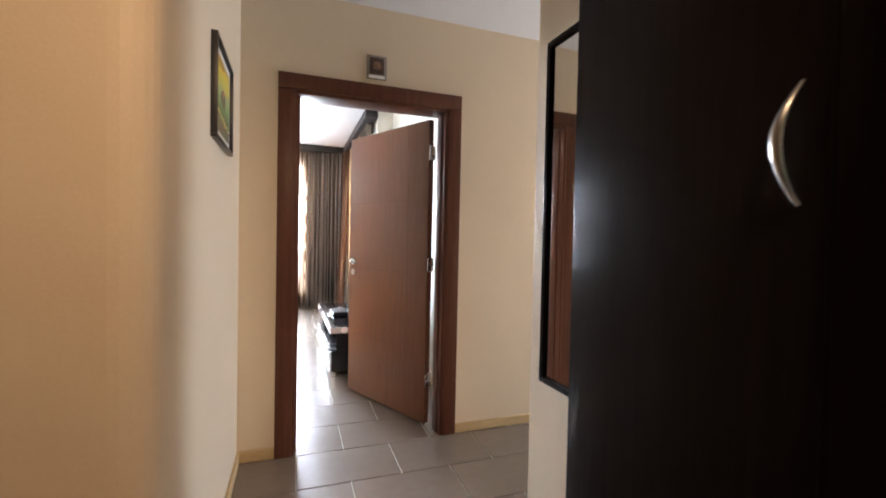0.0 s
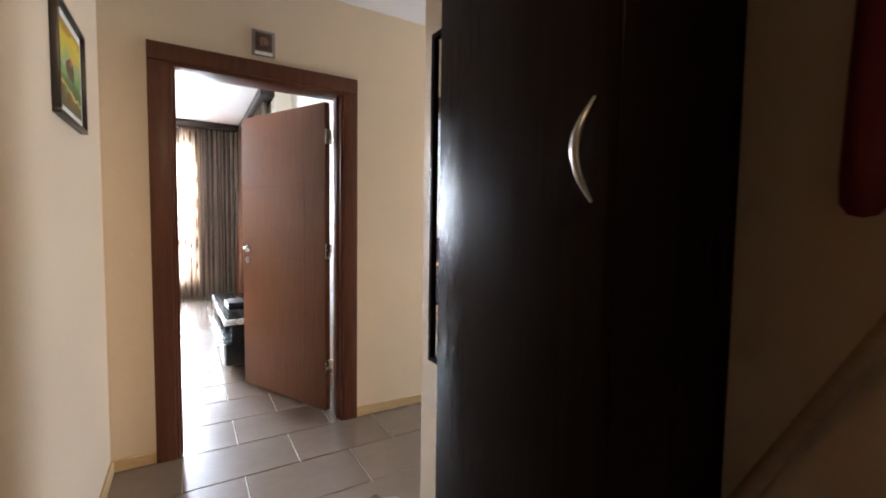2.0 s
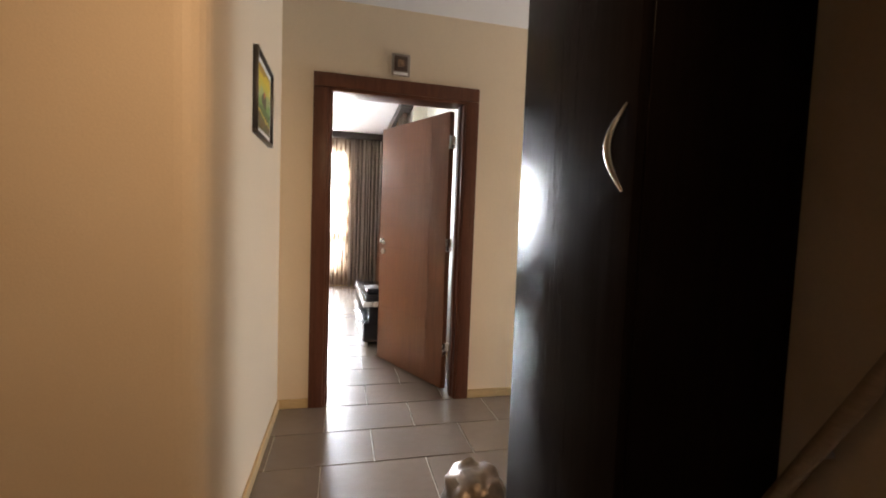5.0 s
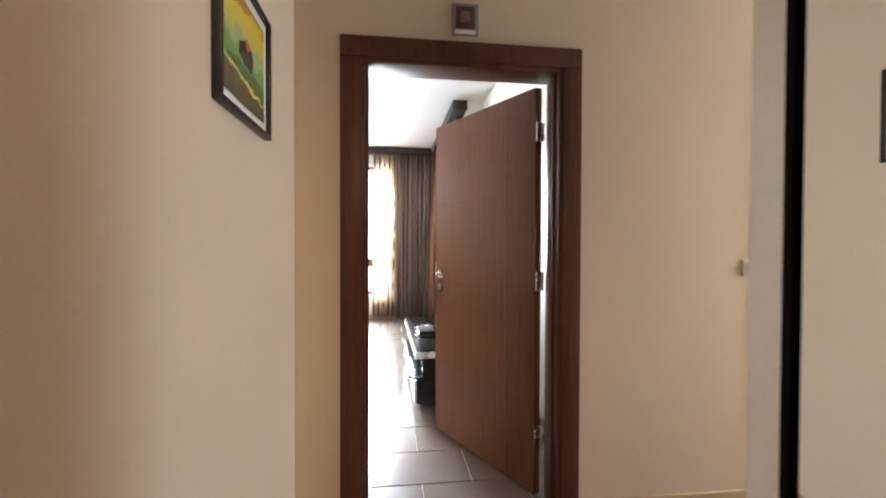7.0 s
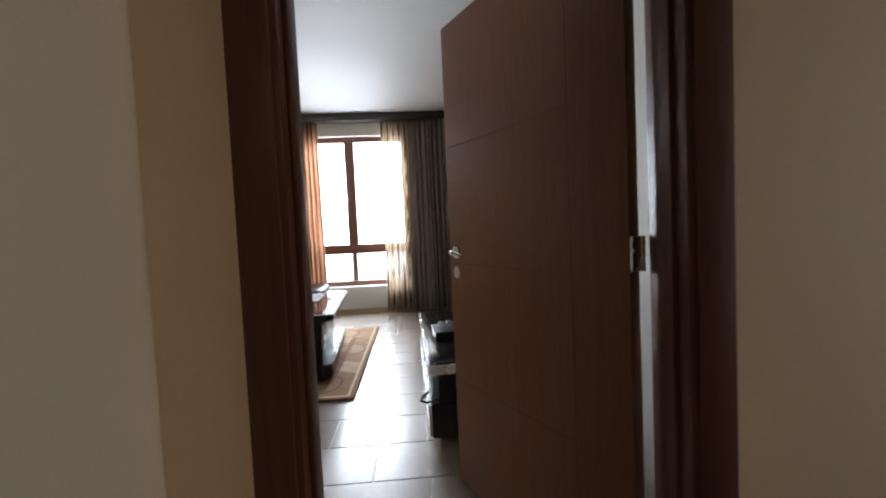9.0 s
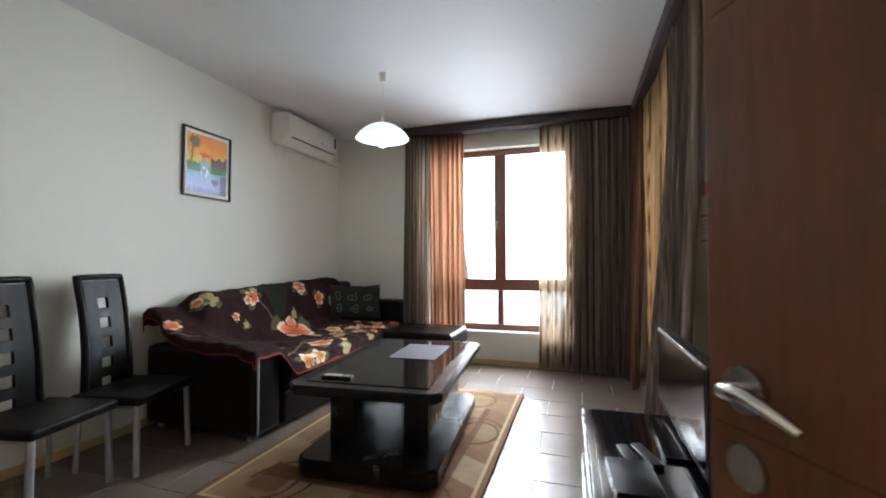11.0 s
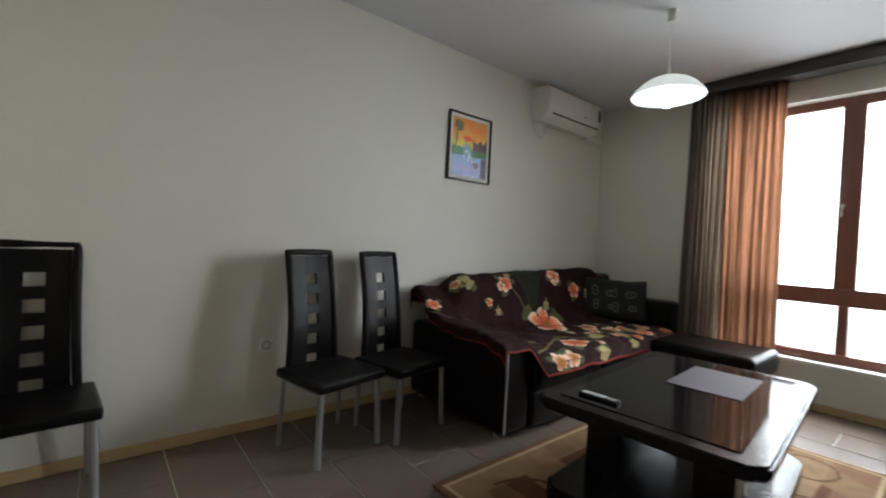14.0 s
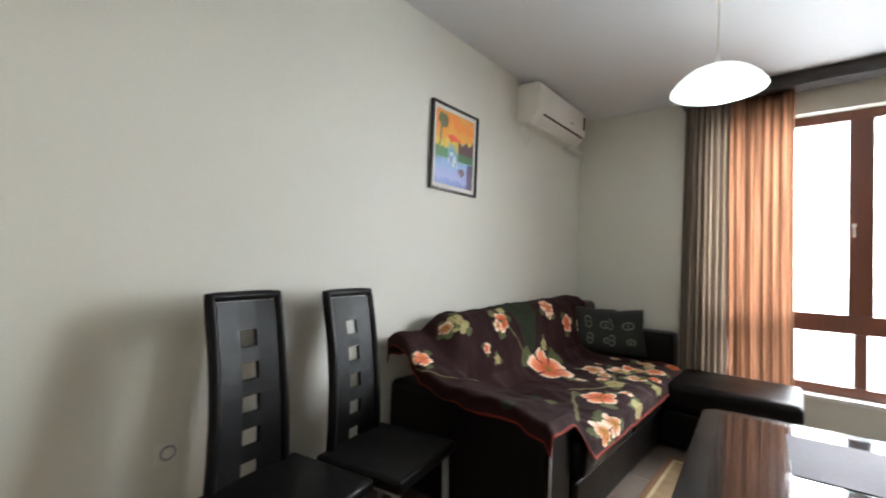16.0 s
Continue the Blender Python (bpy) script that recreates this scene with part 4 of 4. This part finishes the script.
def rug_tint(u, v):
    x, y = u * (RX1 - RX0), v * (RY1 - RY0)
    e = min(x, y, RX1 - RX0 - x, RY1 - RY0 - y)
    if e < 0.035:
        return (0.17, 0.085, 0.045)
    if e < 0.05:
        return (0.44, 0.34, 0.20)
    cx, cy = int(x / 0.19), int(y / 0.27 + 0.4 * math.sin(x * 5))
    h1 = math.sin(cx * 12.9898 + cy * 78.233) * 43758.5453 % 1
    j = noise.noise(Vector((x * 6, y * 6, 2)))
    c = ((0.42, 0.33, 0.20), (0.34, 0.26, 0.15), (0.47, 0.40, 0.28), (0.30, 0.20, 0.12), (0.37, 0.30, 0.19))[int(h1 * 5)]
    inner = min(x - 0.2, y - 0.3, RX1 - RX0 - 0.2 - x, RY1 - RY0 - 0.3 - y)
    if inner > 0 and h1 > 0.35:
        c = lerp(c, (0.17, 0.075, 0.04), 0.8)
    for a, b, r in ((0.30, 0.25, 0.13), (0.34, 0.27, 0.17), (1.1, 0.3, 0.15), (1.18, 1.2, 0.14), (1.16, 1.23, 0.18), (0.22, 1.3, 0.15), (1.05, 1.85, 0.13), (0.35, 1.85, 0.15)):
        d = math.hypot(x - a, (y - b) * 0.8)
        if abs(d - r) < 0.008 and math.atan2(y - b, x - a) > -1.6:
            c = (0.16, 0.10, 0.05)
    return tuple(q * k * (1 + 0.14 * j) for q, k in zip(c, (0.64, 0.53, 0.49)))


rug = sheet("rug", 150, 220, lambda u, v: (RX0 + (RX1 - RX0) * u, RY0 + (RY1 - RY0) * v, 0.0125 + 0.0015 * noise.noise(Vector((u * 5, v * 7, 0)))), rug_tint, M_RUG, None, 0.010)
tagged(rug, "beige and brown patterned rug under the coffee table", "rug")

# coffee table
tab = thing("coffee_table", (-0.245, 6.70, 0.0175), "black coffee table with a glass inset top and low shelf", "coffee table", 4.5)
TW, TL, TH = 0.420, 0.685, 0.515


def cut_slab(hx, hy, cut, z0, z1, hole=None, bevel=0.008):
    bm = bmesh.new()
    out = [(-hx + cut, -hy), (hx - cut, -hy), (hx, -hy + cut), (hx, hy - cut), (hx - cut, hy), (-hx + cut, hy), (-hx, hy - cut), (-hx, -hy + cut)]
    lo = [bm.verts.new((x, y, z0)) for x, y in out]
    f = bm.faces.new(lo)
    ext = bmesh.ops.extrude_face_region(bm, geom=[f])
    bmesh.ops.translate(bm, vec=(0, 0, z1 - z0), verts=[g for g in ext["geom"] if isinstance(g, bmesh.types.BMVert)])
    bmesh.ops.bevel(bm, geom=bm.edges[:], offset=bevel, segments=2, affect="EDGES")
    return bm


part("tabletop", cut_slab(TW, TL, 0.055, 0.462, TH, None, 0.010), M_DKWOOD, tab, "thick black stained top")
part("glass_inset", cut_slab(TW - 0.085, TL - 0.085, 0.004, TH - 0.002, TH + 0.004, None, 0.0015), M_BLKGLASS, tab, "glossy dark glass inset")
part("shelf", cut_slab(0.385, 0.65, 0.06, 0.03, 0.125, None, 0.012), M_DKWOOD, tab, "low black plinth shelf")
for x in (-0.22, 0.22):
    part("support", box(bmesh.new(), x - 0.07, x + 0.07, -0.42, 0.42, 0.124, 0.463, 0.006), M_DKWOOD, tab)
for x, y in ((-0.3, -0.5), (0.3, -0.5), (-0.3, 0.5), (0.3, 0.5)):
    part("castor", rod(bmesh.new(), (x - 0.012, y, 0.016), (x + 0.012, y, 0.016), 0.016, 14), M_TVBLACK, tab)
ZT = 0.0175 + TH + 0.0045
mat_ob = box(bmesh.new(), -0.16, 0.16, -0.235, 0.235, 0, 0.003, 0.001, 1)
paper = single("table_mat", mat_ob, M_PAPER, "grey table mat lying on the coffee table", "table mat")
paper.matrix_basis = pose(-0.20, 6.93, ZT, 0, 0, 4)
rem = thing("remote_control", (-0.40, 6.17, ZT), "small grey and black remote control on the table", "remote control", -84)
part("case", box(bmesh.new(), -0.022, 0.022, -0.085, 0.085, 0, 0.013, 0.005), M_TVBLACK, rem)
part("keypad", box(bmesh.new(), -0.016, 0.016, -0.070, 0.03, 0.0125, 0.0150, 0.001, 1), M_GREYPRINT, rem)
part("display", box(bmesh.new(), -0.016, 0.016, 0.04, 0.074, 0.0125, 0.0145, 0.001, 1), M_SILVER, rem)

# television stand
st = thing("tv_stand", (0.905, 5.02, 0), "black and silver television stand with an open shelf", "tv stand", 1.2)
SL, SD = 1.34, 0.50
part("top_board", box(bmesh.new(), 0.0, SD, 0, SL, 0.395, 0.44, 0.006), M_GLOSS, st)
part("top_glass", box(bmesh.new(), 0.028, SD - 0.01, 0.01, SL - 0.01, 0.4405, 0.448, 0.002), M_BLKGLASS, st, "black glass top")
part("edge_strip", box(bmesh.new(), -0.012, -0.0005, 0.0, SL, 0.385, 0.447, 0.004), M_SILVER, st, "silver front strip")
part("edge_strip", box(bmesh.new(), 0.0, SD, -0.010, -0.0005, 0.392, 0.440, 0.003), M_SILVER, st)
part("lower_box", box(bmesh.new(), 0.0, SD, 0.0, SL, 0.06, 0.235, 0.004), M_GLOSS, st)
for y0, y1 in ((0.012, 0.66), (0.672, SL - 0.012)):
    d = part("drawer", box(bmesh.new(), -0.016, -0.0005, y0, y1, 0.066, 0.228, 0.003), M_SILVER, st, "silver drawer front")
    part("knob", rod(bmesh.new(), (-0.016, (y0 + y1) / 2, 0.15), (-0.040, (y0 + y1) / 2, 0.15), 0.010), M_STEEL, d)
part("back_panel", boxes((SD - 0.012, SD - 0.002, 0.0, SL, 0.236, 0.394)), M_GLOSS, st)
for y in (0.02, SL / 2, SL - 0.02):
    part("divider", boxes((0.04, SD - 0.013, y - 0.009, y + 0.009, 0.2355, 0.3945)), M_GLOSS, st)
for x in (0.03, SD - 0.03):
    for y in (0.04, SL - 0.04):
        part("foot", rod(bmesh.new(), (x, y, 0), (x, y, 0.061), 0.022, 16), M_STEEL, st, "silver foot")
ZS = 0.4485

tv = thing("television", (1.250, 6.065, ZS), "slim black flat television on its stand", "television", -90)
part("cabinet", box(bmesh.new(), -0.425, 0.425, -0.018, 0.030, 0.030, 0.395, 0.008), M_TVBLACK, tv)
part("screen", boxes((-0.407, 0.407, -0.0205, -0.0175, 0.055, 0.380)), M_SCREEN, tv, "dark glossy screen")
part("bezel_strip", box(bmesh.new(), -0.425, 0.425, -0.0215, -0.016, 0.387, 0.394, 0.001, 1), M_SILVER, tv, "bright top edge")
part("neck", box(bmesh.new(), -0.05, 0.05, -0.01, 0.03, 0.012, 0.06, 0.004), M_TVBLACK, tv)
part("stand_base", box(bmesh.new(), -0.21, 0.21, -0.10, 0.09, 0.0, 0.014, 0.006), M_GLOSS, tv)

# set-top receiver and remotes on the stand
rec = thing("receiver_box", (1.02, 5.62, ZS), "small black receiver box on the television stand", "receiver", -86)
part("case", box(bmesh.new(), -0.12, 0.12, -0.07, 0.07, 0.003, 0.04, 0.004), M_TVBLACK, rec)
part("front_strip", box(bmesh.new(), -0.118, 0.118, -0.073, -0.0695, 0.006, 0.037, 0.001, 1), M_SILVER, rec)
for k, (x, y, a) in enumerate(((1.03, 5.83, 14), (1.09, 5.86, 18))):
    r = thing("remote_control", (x, y, ZS), "slim black remote with a silver edge on the stand", "remote control", a)
    part("case", box(bmesh.new(), -0.02, 0.02, -0.09, 0.09, 0, 0.018, 0.006), M_TVBLACK, r)
    part("side_edge", box(bmesh.new(), -0.0225, -0.0195, -0.085, 0.085, 0.006, 0.013, 0.001, 1), M_SILVER, r)
part_cable = tube(bmesh.new(), [(0.895, 5.035, 0.30), (0.86, 5.02, 0.285), (0.85, 5.0, 0.27), (0.88, 4.99, 0.262), (0.93, 5.02, 0.262), (1.0, 5.1, 0.25)], 0.006)
single("cable", part_cable, M_TVBLACK, "black cable end hanging out of the television stand", "cable")

# calendar
cal = thing("wall_calendar", (RIGHT_X, 6.675, 1.17), "white paper wall calendar with red and yellow print", "calendar", -90)
part("backing_board", box(bmesh.new(), -0.15, 0.15, -0.004, 0, 0.27, 0.60, 0.001, 1), M_MAT, cal)
for z0, z1 in ((0.135, 0.265), (0.0, 0.13)):
    part("month_pad", box(bmesh.new(), -0.15, 0.15, -0.008, -0.001, z0, z1, 0.001, 1), M_MAT, cal)
for z in (0.255, 0.118):
    part("month_bar", boxes((-0.14, 0.14, -0.0095, -0.0078, z - 0.012, z)), M_REDPRINT if z > 0.2 else M_GREYPRINT, cal)
for z0 in (0.150, 0.012):
    for k in range(4):
        for c in range(7):
            part("date_mark", boxes((-0.128 + 0.038 * c, -0.106 + 0.038 * c, -0.0092, -0.0079, z0 + 0.022 * k, z0 + 0.022 * k + 0.010)), M_GREYPRINT, cal)
part("logo_shape", boxes((-0.12, -0.07, -0.0062, -0.0038, 0.355, 0.445), (-0.06, -0.02, -0.0062, -0.0038, 0.365, 0.425), (-0.01, 0.03, -0.0062, -0.0038, 0.345, 0.42), (0.04, 0.08, -0.0062, -0.0038, 0.365, 0.425), (0.09, 0.125, -0.0062, -0.0038, 0.365, 0.43)), M_REDPRINT, cal, "red printed logo shape")
sunp = bmesh.new()
bmesh.ops.create_circle(sunp, cap_ends=True, segments=28, radius=0.058, matrix=Matrix.Translation((0.0, -0.0052, 0.475)) @ Matrix.Rotation(radians(90), 4, "X"))
part("logo_sun", sunp, M_YELLOW, cal, "yellow printed disc")
single("wall_hook_strip", box(bmesh.new(), RIGHT_X - 0.012, RIGHT_X, 6.60, 6.64, 1.06, 1.12, 0.003), M_PLASTIC, "small white wall outlet below the calendar", "outlet")

# ---- floor: screed with single tiles laid in half bond ----
floor = single("floor", boxes((-2.3, 5.0, -0.55, 9.15, -0.15, -0.0035)), M_GROUT, "taupe ceramic tile floor with pale joints", "floor", "structure", False)
TX, TY, GAP = 0.520, 0.3365, 0.0045
tile_mesh = finish("tile", box(bmesh.new(), -TX / 2 + GAP / 2, TX / 2 - GAP / 2, -TY / 2 + GAP / 2, TY / 2 - GAP / 2, -0.010, 0.0, 0.0015, 1), M_TILE, False)
for k in range(-13, 16):
    y = 3.775 + TY * (k + 0.5)
    for i in range(-7, 9):
        x = 0.875 + (0.0 if k % 2 == 0 else TX / 2) + TX * (i + 0.5)
        room = y > 3.7 and LEFT_X - 0.25 < x < STEP_X + 0.25
        entry = y <= 3.9 and -1.2 < x < 5.0 and (y > 2.3 or x < 1.9)
        if room or entry:
            t = new("tile", tile_mesh)
            t.location = (x, y, 0)
            t.parent = floor
